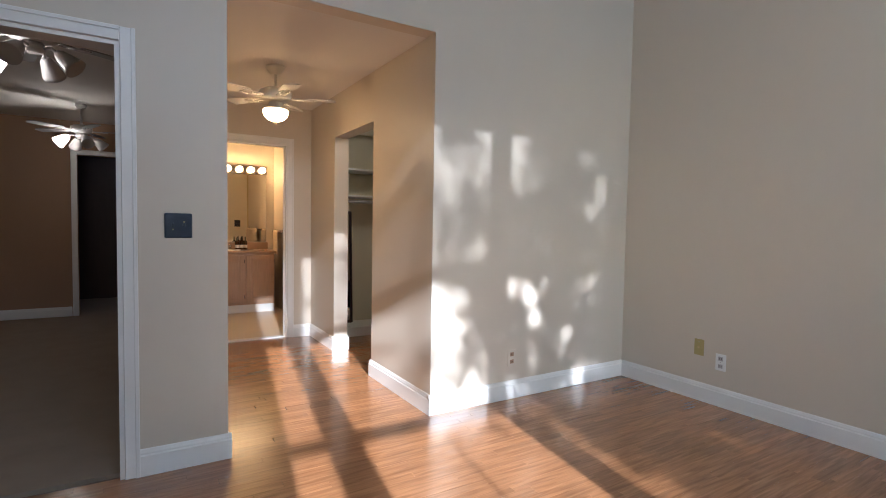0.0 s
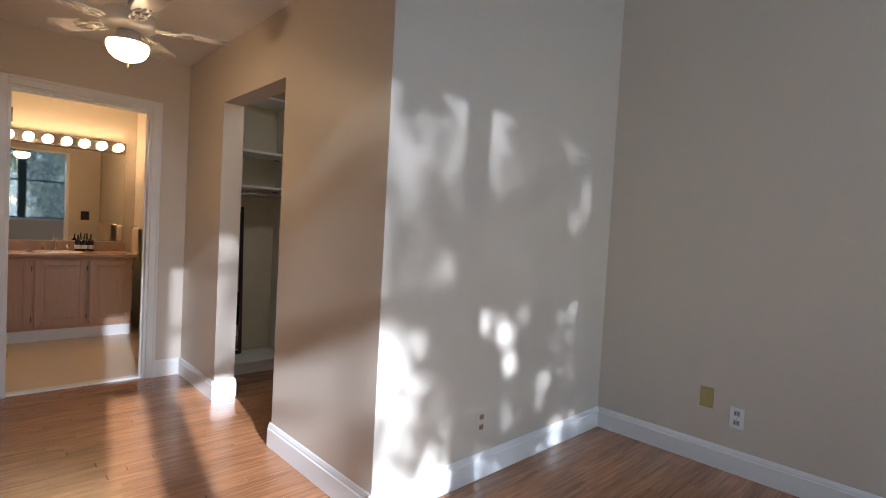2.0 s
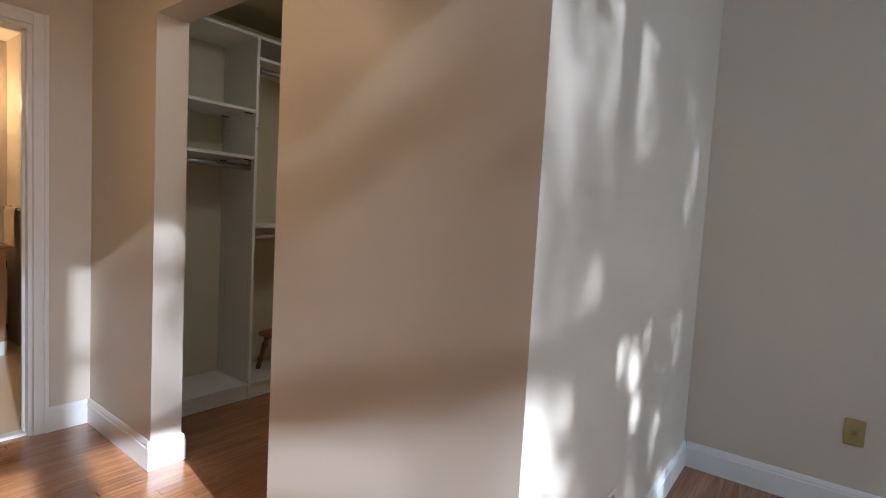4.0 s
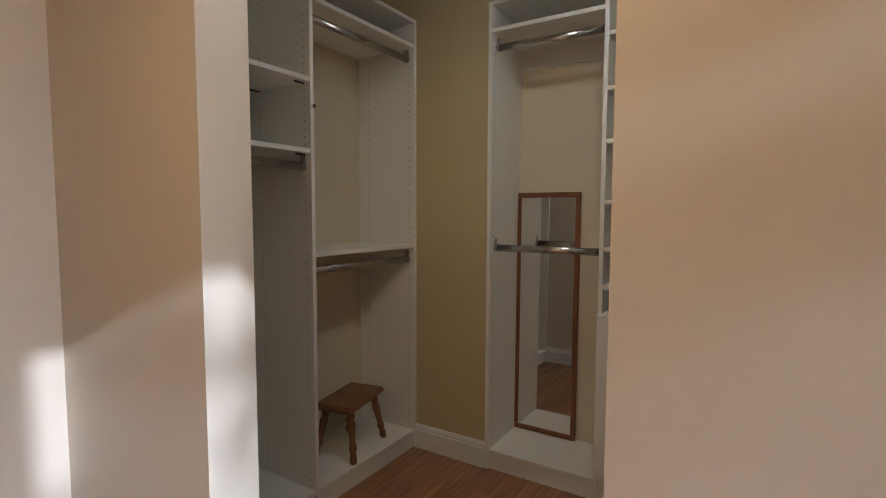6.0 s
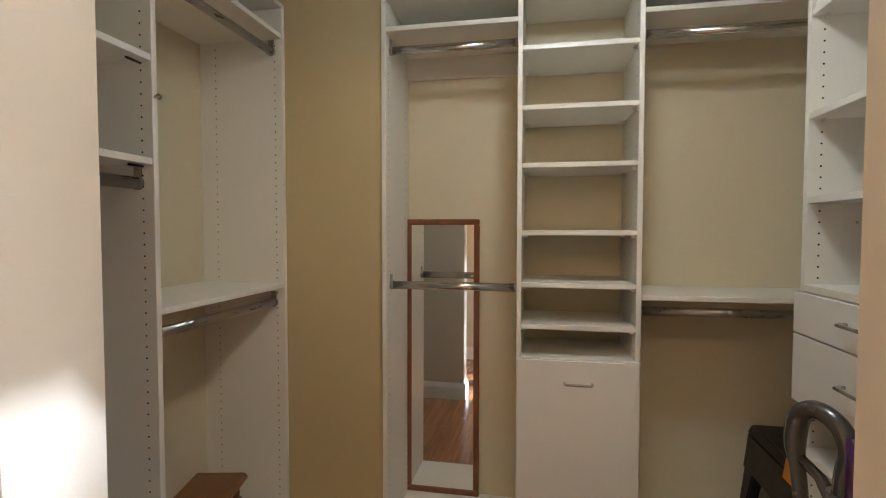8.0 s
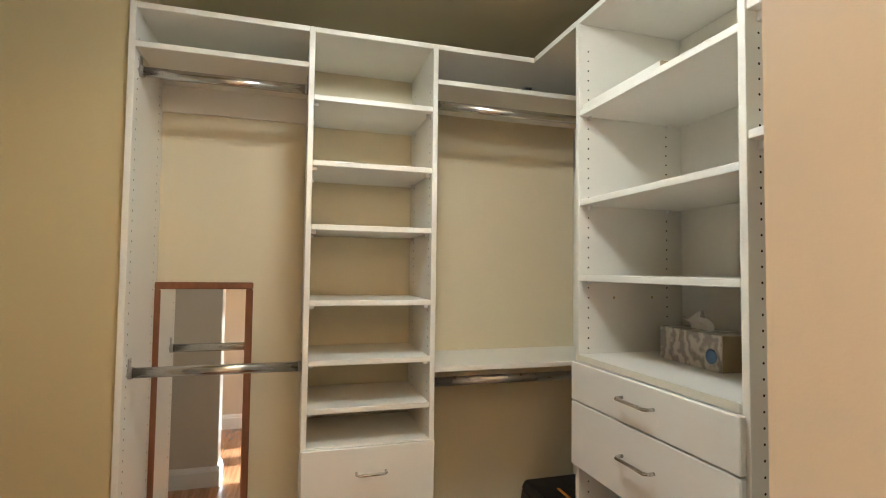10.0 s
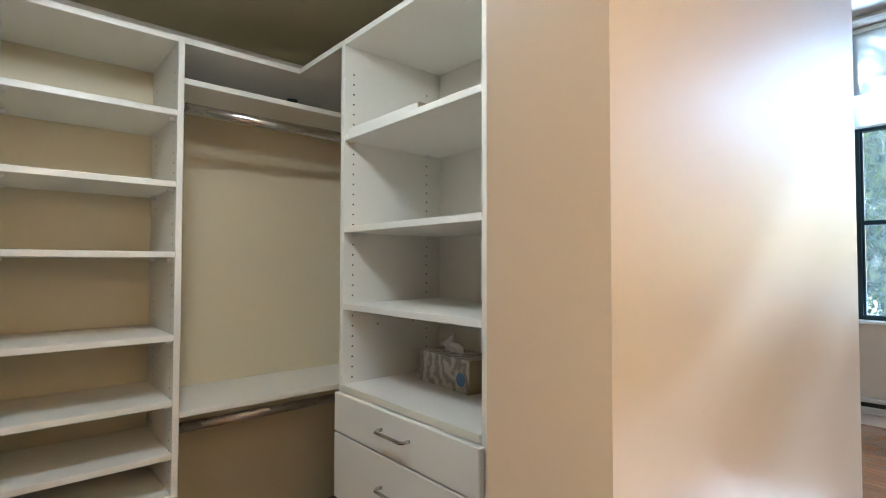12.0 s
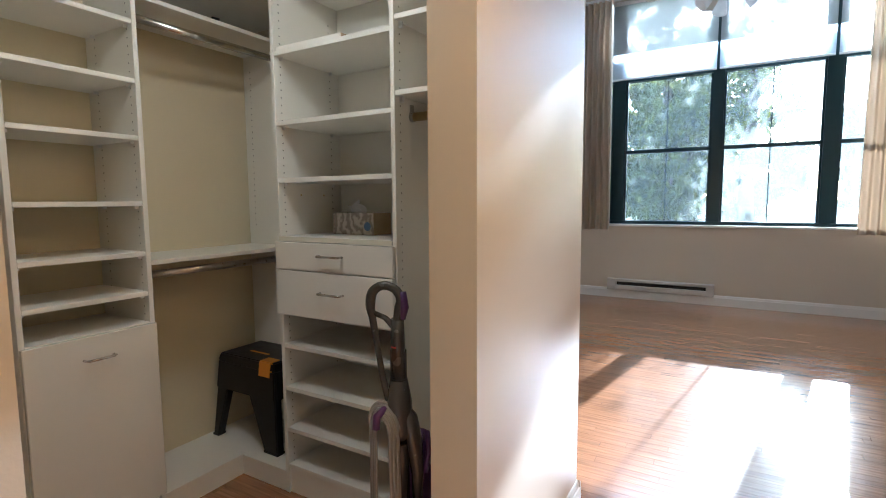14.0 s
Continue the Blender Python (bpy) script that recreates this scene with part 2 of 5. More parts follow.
GRASS = surface("lawn", (0.10, 0.13, 0.05), 0.95, vary=0.35, scale=0.6, fine=30, bump=0.5)
ASPHALT = surface("pavement_concrete", (0.36, 0.35, 0.33), 0.9, vary=0.15, scale=0.8, fine=40, bump=0.3)


# ---- mesh helpers ----
def box(bm, x0, x1, y0, y1, z0, z1, bevel=0.0):
    v = bmesh.ops.create_cube(bm, size=1.0)["verts"]
    for q in v:
        q.co = Vector(((x0 + x1) / 2 + q.co.x * (x1 - x0), (y0 + y1) / 2 + q.co.y * (y1 - y0), (z0 + z1) / 2 + q.co.z * (z1 - z0)))
    if bevel:
        edges = list({e for q in v for e in q.link_edges})
        bmesh.ops.bevel(bm, geom=edges, offset=bevel, segments=1, affect="EDGES", clamp_overlap=True)
    return bm


def boxed(*a, bevel=0.0):
    return box(bmesh.new(), *a, bevel=bevel)


def ring(bm, c, u, w, r, seg):
    return [bm.verts.new(c + u * (r * math.cos(2 * math.pi * i / seg)) + w * (r * math.sin(2 * math.pi * i / seg))) for i in range(seg)]


def tube(bm, pts, radii, seg=10, caps=True):
    """A round bar through the points; radii: one number or one for each point."""
    pts = [Vector(p) for p in pts]
    if not isinstance(radii, (list, tuple)):
        radii = [radii] * len(pts)
    rings, u = [], None
    for i, p in enumerate(pts):
        d = (pts[min(i + 1, len(pts) - 1)] - pts[max(i - 1, 0)]).normalized()
        if u is None:
            u = d.orthogonal().normalized()
        u = (u - d * u.dot(d)).normalized()
        rings.append(ring(bm, p, u, d.cross(u), radii[i], seg))
    for a, b in zip(rings, rings[1:]):
        for i in range(seg):
            f = bm.faces.new((a[i], a[(i + 1) % seg], b[(i + 1) % seg], b[i]))
            f.smooth = True
    if caps:
        bm.faces.new(rings[0][::-1])
        bm.faces.new(rings[-1])
    return bm


def smooth(pts, n=4):
    """More points on a soft curve through the given ones (each a point, or a point with its radius as fourth)."""
    out, k = [], len(pts)
    for i in range(k - 1):
        p0, p1, p2, p3 = (Vector(pts[max(0, min(k - 1, i + j))]) for j in (-1, 0, 1, 2))
        for j in range(n):
            t = j / n
            out.append(0.5 * (2 * p1 + (p2 - p0) * t + (2 * p0 - 5 * p1 + 4 * p2 - p3) * t * t + (3 * p1 - p0 - 3 * p2 + p3) * t ** 3))
    return out + [Vector(pts[-1])]


def extrude_profile(bm, profile, start, end, out):
    """A moulding: profile of (off the wall, height) swept from start to end; out is the wall's normal."""
    a, b, out = Vector((*start, 0)), Vector((*end, 0)), Vector((*out, 0))
    ra = [bm.verts.new(a + out * d + Vector((0, 0, h))) for d, h in profile]
    rb = [bm.verts.new(b + out * d + Vector((0, 0, h))) for d, h in profile]
    k = len(profile)
    for i in range(k):
        bm.faces.new((ra[i], ra[(i + 1) % k], rb[(i + 1) % k], rb[i]))
    bm.faces.new(ra[::-1])
    bm.faces.new(rb)
    bmesh.ops.recalc_face_normals(bm, faces=bm.faces[:])
    return bm


def mesh_object(name, bm, material):
    me = bpy.data.meshes.new(name)
    bmesh.ops.recalc_face_normals(bm, faces=bm.faces[:])
    bm.to_mesh(me)
    bm.free()
    me.materials.append(material)
    return new(name, me)


BASE = {}


def thing(name, x, y, z, label, category, group="", turn=0.0):
    ob = new(name)
    ob.empty_display_size = 0.1
    ob.matrix_basis = pose(x, y, z, 0, 0, turn)
    BASE[ob.name] = pose(x, y, z, 0, 0, turn)
    return tagged(ob, label, category, group)


def part(name, bm, material, parent, label=""):
    """One mesh under a thing or a part, its bmesh given in the world's metres."""
    m = BASE[parent.name]
    bmesh.ops.transform(bm, matrix=m.inverted(), verts=bm.verts[:])
    ob = mesh_object(name, bm, material)
    ob.parent = parent
    BASE[ob.name] = m
    if label:
        tagged(ob, label)
    return ob


def structure(name, bm, material, label, category):
    ob = mesh_object(name, bm, material)
    BASE[ob.name] = Matrix.Identity(4)
    return tagged(ob, label, category, kind="structure")


# ---- plan ----
XE = 1.85            # long outer wall beside the closet
HALL_W = -1.21       # hall's west face
HALL_N = 2.625       # bathroom door wall
H_LOW, H_HIGH = 2.43, 4.02
OPEN_S, OPEN_N = 0.958, 1.87    # closet opening
WALL_T = 0.138
SOUTH = -5.0         # window wall's inner face
WEST = -3.6
WL, WR = 1.06, -2.35  # window opening
SILL, HEAD = 1.0, 3.93

# ---- large structure ----
structure("subfloor", boxed(WEST - 0.1, XE + 0.1, SOUTH - 0.2, 2.84, -0.2, -0.012), GAP, "dark subfloor under the oak strips", "floor")
structure("bath_floor", boxed(-1.55, 0.2, 2.66, 4.9, -0.2, 0.002), VINYL, "cream vinyl bathroom floor", "floor")
structure("carpet_floor", boxed(-4.3, -1.6, 0.06, 6.6, -0.2, 0.012), CARPET, "tan cut-pile carpet in the dim next room", "carpet")

structure("wall_closet_front", boxed(0, XE, 0, 0.12, -0.02, H_HIGH), PAINT, "beige painted wall with dappled sunlight on it", "wall")
structure("wall_east", boxed(XE, XE + 0.15, SOUTH, 2.84, -0.02, H_HIGH), PAINT, "beige painted outer wall", "wall")
structure("wall_hall_header", boxed(HALL_W, 0, 0, 0.12, H_LOW, H_HIGH), PAINT, "beige wall above the hall's low ceiling", "wall")
bm = box(bmesh.new(), -1.664, HALL_W, 0, 0.12, -0.02, H_HIGH)
box(bm, -2.47, -1.664, 0, 0.12, 2.04, H_HIGH)
box(bm, WEST - 0.15, -2.47, 0, 0.12, -0.02, H_HIGH)
structure("wall_north", bm, PAINT, "beige bedroom wall with an open doorway", "wall")
structure("wall_west", boxed(WEST - 0.15, WEST, SOUTH, 0, -0.02, H_HIGH), PAINT, "beige painted bedroom wall", "wall")
structure("wall_hall_west", boxed(HALL_W - 0.12, HALL_W, 0.12, HALL_N, -0.02, H_LOW), PAINT, "beige painted hall wall", "wall")
bm = box(bmesh.new(), 0, WALL_T, 0.12, OPEN_S, -0.02, H_LOW)
box(bm, 0, WALL_T, OPEN_N, 2.72, -0.02, H_LOW)
box(bm, 0, WALL_T, OPEN_S, OPEN_N, 2.04, H_LOW)
structure("wall_closet_side", bm, PAINT, "beige hall wall with a cased closet opening", "wall")
bm = box(bmesh.new(), HALL_W - 0.12, -1.073, HALL_N, HALL_N + 0.12, -0.02, H_LOW)
box(bm, -0.25, 0, HALL_N, HALL_N + 0.12, -0.02, H_LOW)
box(bm, -1.073, -0.25, HALL_N, HALL_N + 0.12, 2.04, H_LOW)
structure("wall_bath_door", bm, PAINT, "beige wall around the bathroom door", "wall")
structure("wall_closet_north", boxed(0.11, XE, 2.72, 2.84, -0.02, H_LOW), CLOSET_PAINT, "beige closet wall behind shelving", "wall")
structure("wall_chase", boxed(1.502, XE, 1.908, 2.72, -0.02, H_LOW), CLOSET_PAINT, "beige boxed-out closet wall between shelving units", "wall")
structure("wall_bath_east", boxed(0.11, 0.23, 2.84, 4.97, -0.02, H_LOW), PAINT, "beige bathroom side wall with a towel", "wall")
structure("wall_bath_north", boxed(-1.5, 0.11, 4.85, 4.97, -0.02, H_LOW), PAINT, "beige bathroom wall behind the mirror", "wall")
structure("wall_bath_west", boxed(-1.62, -1.5, 2.745, 4.95, -0.02, H_LOW), PAINT, "beige bathroom wall", "wall")
structure("wall_bath_south", boxed(-1.62, HALL_W - 0.122, 2.645, 2.745, -0.02, H_LOW), PAINT, "beige bathroom wall beside the hall", "wall")

bm = box(bmesh.new(), WEST - 0.15, XE + 0.15, SOUTH - 0.26, SOUTH, -0.02, SILL)
box(bm, WEST - 0.15, XE + 0.15, SOUTH - 0.26, SOUTH, HEAD, H_HIGH)
box(bm, WL, XE + 0.15, SOUTH - 0.26, SOUTH, SILL, HEAD)
box(bm, WEST - 0.15, WR, SOUTH - 0.26, SOUTH, SILL, HEAD)
structure("wall_south", bm, PAINT, "beige bedroom wall around a wide tall window", "wall")

structure("ceiling_bedroom", boxed(WEST - 0.15, XE + 0.15, SOUTH - 0.26, 0.12, H_HIGH, H_HIGH + 0.12), CEIL, "high off-white bedroom ceiling", "ceiling")
structure("ceiling_hall", boxed(HALL_W - 0.12, 0.002, 0.12, HALL_N + 0.12, H_LOW, H_LOW + 0.1), CEIL, "low off-white hall ceiling", "ceiling")
structure("ceiling_closet", boxed(0.002, XE + 0.15, 0.12, 2.84, H_LOW, H_LOW + 0.1), CLOSET_CEIL, "tan closet ceiling with its shade in the colour", "ceiling")
structure("ceiling_bath", boxed(-1.62, 0.23, HALL_N + 0.12, 4.97, H_LOW + 0.002, H_LOW + 0.1), CEIL, "off-white bathroom ceiling", "ceiling")
structure("ceiling_next_room", boxed(-4.4, -1.62, 0.12, 6.7, H_LOW, H_LOW + 0.1), CEIL, "dim ceiling of the next room", "ceiling")

# dim next room
DIM_N = 4.95
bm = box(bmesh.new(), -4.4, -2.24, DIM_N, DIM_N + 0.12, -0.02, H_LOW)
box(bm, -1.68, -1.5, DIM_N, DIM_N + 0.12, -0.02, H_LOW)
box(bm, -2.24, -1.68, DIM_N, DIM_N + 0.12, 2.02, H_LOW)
structure("wall_next_room_north", bm, DIM_PAINT, "tan wall of the next room, darkened to look dim", "wall")
# unseen piece, added to block sun at the open south-west gap
structure("wall_next_room_south", boxed(-4.4, WEST - 0.15, 0.0, 0.12, -0.02, H_LOW), DIM_PAINT, "unseen tan wall keeping sun out of the next room", "wall")
structure("wall_next_room_west", boxed(-4.4, -4.28, 0.12, 6.7, -0.02, H_LOW), DIM_PAINT, "tan wall of the next room, darkened to look dim", "wall")
structure("wall_next_room_end", boxed(-4.28, -1.0, 6.5, 6.62, -0.02, H_LOW), DOOR_DARK, "end of the room beyond, painted near black as shade", "wall")
structure("wall_next_room_beyond", boxed(-1.5, -1.38, 5.07, 6.5, -0.02, H_LOW), DOOR_DARK, "side wall of the room beyond, painted near black as shade", "wall")
structure("wall_next_room_east", boxed(-1.62, -1.332, 0.12, 2.645, -0.02, H_LOW), DIM_PAINT, "tan wall, darkened to look dim, between the next room and the hall", "wall")

# ---- baseboards, casings, trim ----
BOARD = [(0, 0), (0.016, 0), (0.016, 0.098), (0.011, 0.104), (0.011, 0.112), (0.006, 0.126), (0.002, 0.130), (0, 0.130)]


def baseboard(start, end, out):
    structure("baseboard", extrude_profile(bmesh.new(), BOARD, start, end, out), TRIM, "white moulded baseboard along a beige wall", "baseboard")


baseboard((-0.016, 0), (XE, 0), (0, -1))
baseboard((XE, -0.016), (XE, SOUTH), (-1, 0))
baseboard((-1.603, 0), (HALL_W + 0.016, 0), (0, -1))
baseboard((WEST, 0), (-2.53, 0), (0, -1))
baseboard((WEST, SOUTH), (WEST, 0), (1, 0))
baseboard((XE, SOUTH), (WEST, SOUTH), (0, 1))
baseboard((0, 0), (0, OPEN_S + 0.016), (-1, 0))
baseboard((0, OPEN_S), (WALL_T, OPEN_S), (0, 1))
baseboard((-0.016, OPEN_N), (WALL_T, OPEN_N), (0, -1))
baseboard((0, OPEN_N), (0, HALL_N), (-1, 0))
baseboard((-0.016, HALL_N), (-0.19, HALL_N), (0, -1))
baseboard((HALL_W, HALL_N), (HALL_W, 0), (1, 0))
baseboard((WALL_T, OPEN_N - 0.016), (WALL_T, 2.326), (1, 0))
baseboard((WALL_T, 0.50), (WALL_T, OPEN_S + 0.016), (1, 0))
baseboard((1.502, 2.34), (1.502, 1.908), (-1, 0))
baseboard((-4.28, DIM_N), (-2.31, DIM_N), (0, -1))


def casing(name, x0, x1, top, y, out, label):
    """A moulded door casing of two legs and a head on the face at y."""
    w = 0.062
    d = lambda a, b: (min(y + out * a, y + out * b), max(y + out * a, y + out * b))
    ob = None
    for n, (a, b, c, e) in (("casing_leg", (x0 - w, x0, 0, top + w)), ("casing_leg", (x1, x1 + w, 0, top + w)), ("casing_head", (x0, x1, top, top + w))):
        bm = box(bmesh.new(), a, b, *d(0, 0.014), c, e, 0.003)
        if n == "casing_leg":
            o = (a, a + 0.018) if a < x0 else (b - 0.018, b)
            box(bm, *o, *d(0.014, 0.021), c, e, 0.002)
        else:
            box(bm, a, b, *d(0.014, 0.021), e - 0.018, e, 0.002)
        if ob is None:
            ob = structure(name, bm, TRIM, label, "door casing")
        else:
            part(n, bm, TRIM, ob)


casing("door_1", -2.47, -1.664, 2.04, 0, -1, "white moulded casing around an open doorway")
bm = box(bmesh.new(), -1.684, -1.664, 0.0, 0.12, 0, 2.04)
box(bm, -2.47, -2.45, 0.0, 0.12, 0, 2.04)
box(bm, -2.45, -1.684, 0.0, 0.12, 2.02, 2.04)
structure("door_jamb", bm, TRIM, "white painted door jamb lining", "door jamb")
casing("door_2", -1.073, -0.25, 2.04, HALL_N, -1, "white moulded casing around the bathroom door")
bm = box(bmesh.new(), -0.268, -0.25, HALL_N, HALL_N + 0.12, 0, 2.04)
box(bm, -1.073, -1.055, HALL_N, HALL_N + 0.12, 0, 2.04)
box(bm, -1.055, -0.268, HALL_N, HALL_N + 0.12, 2.022, 2.04)
box(bm, -0.279, -0.268, HALL_N + 0.05, HALL_N + 0.075, 0, 2.022)
structure("door_jamb", bm, TRIM, "white painted bathroom door jamb", "door jamb")
structure("threshold", boxed(-1.055, -0.268, HALL_N + 0.02, HALL_N + 0.09, -0.01, 0.014, bevel=0.006), TRIM, "pale threshold strip at the bathroom door", "threshold")
casing("door_3", -2.24, -1.68, 2.02, DIM_N, -1, "off-white casing around a dark doorway")

# bathroom door, standing open against its hinges
door = thing("bathroom_door", -1.055, HALL_N + 0.1, 0.01, "white panelled bathroom door standing open", "door")
bm = box(bmesh.new(), -1.089, -1.055, HALL_N + 0.105, HALL_N + 0.86, 0.012, 2.015, 0.002)
part("door_leaf", bm, TRIM, door)
for z in (0.25, 1.05, 1.82):
    bm = tube(bmesh.new(), [(-1.049, HALL_N + 0.1, z), (-1.049, HALL_N + 0.1, z + 0.09)], 0.007, 8)
    part("hinge", box(bm, -1.055, -1.053, HALL_N + 0.07, HALL_N + 0.1, z, z + 0.09), BRASS, door, "brass hinge")

# ---- window ----
win = structure("window_1", boxed(WR, WL, SOUTH - 0.24, SOUTH - 0.14, SILL, SILL + 0.045, bevel=0.004), FRAME, "wide dark green aluminium window with sliding sashes", "window")
YF0, YF1 = SOUTH - 0.24, SOUTH - 0.14
part("frame_head", boxed(WR, WL, YF0, YF1, HEAD - 0.05, HEAD, bevel=0.004), FRAME, win)
part("frame_transom", boxed(WR, WL, YF0, YF1, 2.89, 2.96, bevel=0.004), FRAME, win)
for a, b in ((WL - 0.04, WL), (0.79, 0.95), (-0.365, -0.235), (-1.52, -1.37), (WR, WR + 0.05)):
    part("mullion", boxed(a, b, YF0 - 0.01, YF1 + 0.012, SILL + 0.045, HEAD - 0.05, bevel=0.004), FRAME, win)
bays = ((0.95, WL - 0.04), (-0.235, 0.79), (-1.37, -0.365), (WR + 0.05, -1.52))
for a, b in bays:
    part("meeting_rail", boxed(a, b, YF0 + 0.02, YF1 - 0.01, 1.945, 1.99, bevel=0.003), FRAME, win)
    for z0, z1 in ((SILL + 0.045, 1.945), (1.99, 2.89), (2.96, HEAD - 0.05)):
        bm = box(bmesh.new(), a, a + 0.022, YF0 + 0.025, YF1 - 0.02, z0, z1, 0.002)
        box(bm, b - 0.022, b, YF0 + 0.025, YF1 - 0.02, z0, z1, 0.002)
        part("sash", bm, FRAME, win)
        pane = part("pane", boxed(a, b, YF0 + 0.045, YF0 + 0.050, z0, z1), GLASS, win)
        pane.visible_shadow = False
        if z1 < 2.9:
            part("haze_screen", boxed(a + 0.01, b - 0.01, YF0 + 0.010, YF0 + 0.012, z0, z1), SCREEN, win, "thin grey sheet added to haze the view outside")
        if b - a > 0.5:
            part("glazing_bar", boxed((a + b) / 2 - 0.006, (a + b) / 2 + 0.006, YF0 + 0.038, YF0 + 0.044, z0, z1), FRAME, win)
structure("window_sill", boxed(WR, WL, SOUTH - 0.14, SOUTH + 0.03, SILL - 0.028, SILL + 0.001, bevel=0.004), TRIM, "white painted window sill", "window sill")

for a, b in ((-0.27, 0.98), (-1.43, -0.30), (-2.3, -1.46)):
    shade = thing("roller_shade", (a + b) / 2, SOUTH - 0.10, 2.92, "sheer white roller shade half lowered in a window", "roller shade", "roller shades")
    part("cloth", boxed(a, b, SOUTH - 0.101, SOUTH - 0.099, 2.93, HEAD - 0.03), SHADE, shade)
    part("hem_bar", boxed(a, b, SOUTH - 0.108, SOUTH - 0.094, 2.91, 2.935, bevel=0.003), WHITE_PLASTIC, shade)
    part("roller", tube(bmesh.new(), [(a, SOUTH - 0.09, HEAD - 0.03), (b, SOUTH - 0.09, HEAD - 0.03)], 0.025, 12), WHITE_PLASTIC, shade)


def curtain(x0, x1, folds):
    c = thing("curtain", (x0 + x1) / 2, SOUTH + 0.09, 0.93, "beige pleated curtain hanging beside the window", "curtain", "curtains")
    bm = bmesh.new()
    n = folds * 10
    levels = (0.93, 1.6, 2.4, 3.2, 3.905)
    grid = []
    for z in levels:
        row = []
        spread = 1.0 + 0.06 * (3.905 - z) / 3
        for i in range(n + 1):
            u = i / n
            x = (x0 + x1) / 2 + (u - 0.5) * (x1 - x0) * spread
            y = SOUTH + 0.09 + 0.034 * math.sin(u * folds * 2 * math.pi + 0.5 * math.sin(3.1 * u + z)) * (1.0 + 0.2 * math.sin(z * 2 + u * 9))
            row.append((x, y, z))
        grid.append(row)
    for off in (0.0, 0.004):
        rows = [[bm.verts.new((x, y + off, z)) for x, y, z in row] for row in grid]
        for a, b in zip(rows, rows[1:]):
            for i in range(n):
                f = bm.faces.new((a[i], a[i + 1], b[i + 1], b[i]) if off else (a[i + 1], a[i], b[i], b[i + 1]))
                f.smooth = True
    part("cloth", bm, CURTAIN, c)
    bm = bmesh.new()
    for i in range(folds):
        x = x0 + (i + 0.5) / folds * (x1 - x0)
        tube(bm, [(x, SOUTH + 0.08, 3.89), (x, SOUTH + 0.08, 3.92)], 0.006, 6)
    tagged(part("hooks", bm, WHITE_PLASTIC, c), kind="stuff")


curtain(0.93, 1.30, 5)
curtain(-2.38, -1.71, 8)
track = thing("curtain_track", -0.5, SOUTH + 0.08, 3.915, "white curtain track above the window", "curtain track")
part("rail", boxed(-2.5, 1.35, SOUTH, SOUTH + 0.095, 3.915, 3.945, bevel=0.003), WHITE_PLASTIC, track)

# ---- bedroom fittings ----
heater = thing("baseboard_heater", 0.3, SOUTH, 0.1, "grey electric baseboard heater on the wall", "heater")
HX0, HX1 = -0.35, 0.94
bm = box(bmesh.new(), HX0, HX1, SOUTH, SOUTH + 0.012, 0.13, 0.265)
box(bm, HX0, HX1, SOUTH, SOUTH + 0.06, 0.224, 0.262, 0.006)
box(bm, HX0, HX1, SOUTH + 0.045, SOUTH + 0.062, 0.112, 0.182, 0.006)
part("housing", bm, HEATER, heater)
for a, b in ((HX0, HX0 + 0.09), (HX1 - 0.12, HX1)):
    part("end_cap", boxed(a, b, SOUTH + 0.012, SOUTH + 0.065, 0.108, 0.264, bevel=0.006), HEATER, heater)
bm = box(bmesh.new(), HX0 + 0.09, HX1 - 0.12, SOUTH + 0.013, SOUTH + 0.03, 0.12, 0.232)
for i in range(70):
    x = HX0 + 0.1 + i * (HX1 - HX0 - 0.23) / 70
    box(bm, x, x + 0.003, SOUTH + 0.03, SOUTH + 0.044, 0.125, 0.225)
part("heating_element", bm, HEATER_DARK, heater)


def outlet(x, y, z, facing, material, kind, label):
    """A wall plate, 70 x 115 mm; facing 'x': on a wall that faces west, 'y': one that faces south."""
    ob = thing("outlet_plate", x, y, z, label, "outlet")
    def slab(u0, u1, d0, d1, z0, z1, bevel=0.0):
        if facing == "x":
            return boxed(x - d1, x - d0, y + u0, y + u1, z + z0, z + z1, bevel=bevel)
        return boxed(x + u0, x + u1, y - d1, y - d0, z + z0, z + z1, bevel=bevel)
    part("plate", slab(-0.036, 0.036, 0, 0.006, -0.058, 0.058, 0.002), material, ob)
    if kind == "duplex":
        for s in (-0.026, 0.026):
            face = part("socket", slab(-0.016, 0.016, 0.006, 0.009, s - 0.014, s + 0.014, 0.002), FROSTED if material is WHITE_PLASTIC else DIM_PAINT, ob)
            for u in (-0.007, 0.007):
                part("slot", slab(u - 0.0015, u + 0.0015, 0.009, 0.0095, s - 0.005, s + 0.006), HOLE, face)
    else:
        part("jack", slab(-0.007, 0.007, 0.006, 0.014, -0.007, 0.007, 0.003), BRASS, ob)
    part("screw", slab(-0.003, 0.003, 0.006, 0.0072, -0.003, 0.003, 0.001) if kind == "duplex" else slab(-0.003, 0.003, 0.006, 0.0072, 0.039, 0.045, 0.001), STEEL, ob)
    return ob


outlet(XE, -0.672, 0.382, "x", ALMOND, "jack", "tarnished brass cable plate on the beige wall")
outlet(XE, -0.832, 0.308, "x", WHITE_PLASTIC, "duplex", "white duplex power outlet on the beige wall")
outlet(0.665, 0.0, 0.292, "y", PAINT, "duplex", "beige duplex outlet on the sunlit wall")

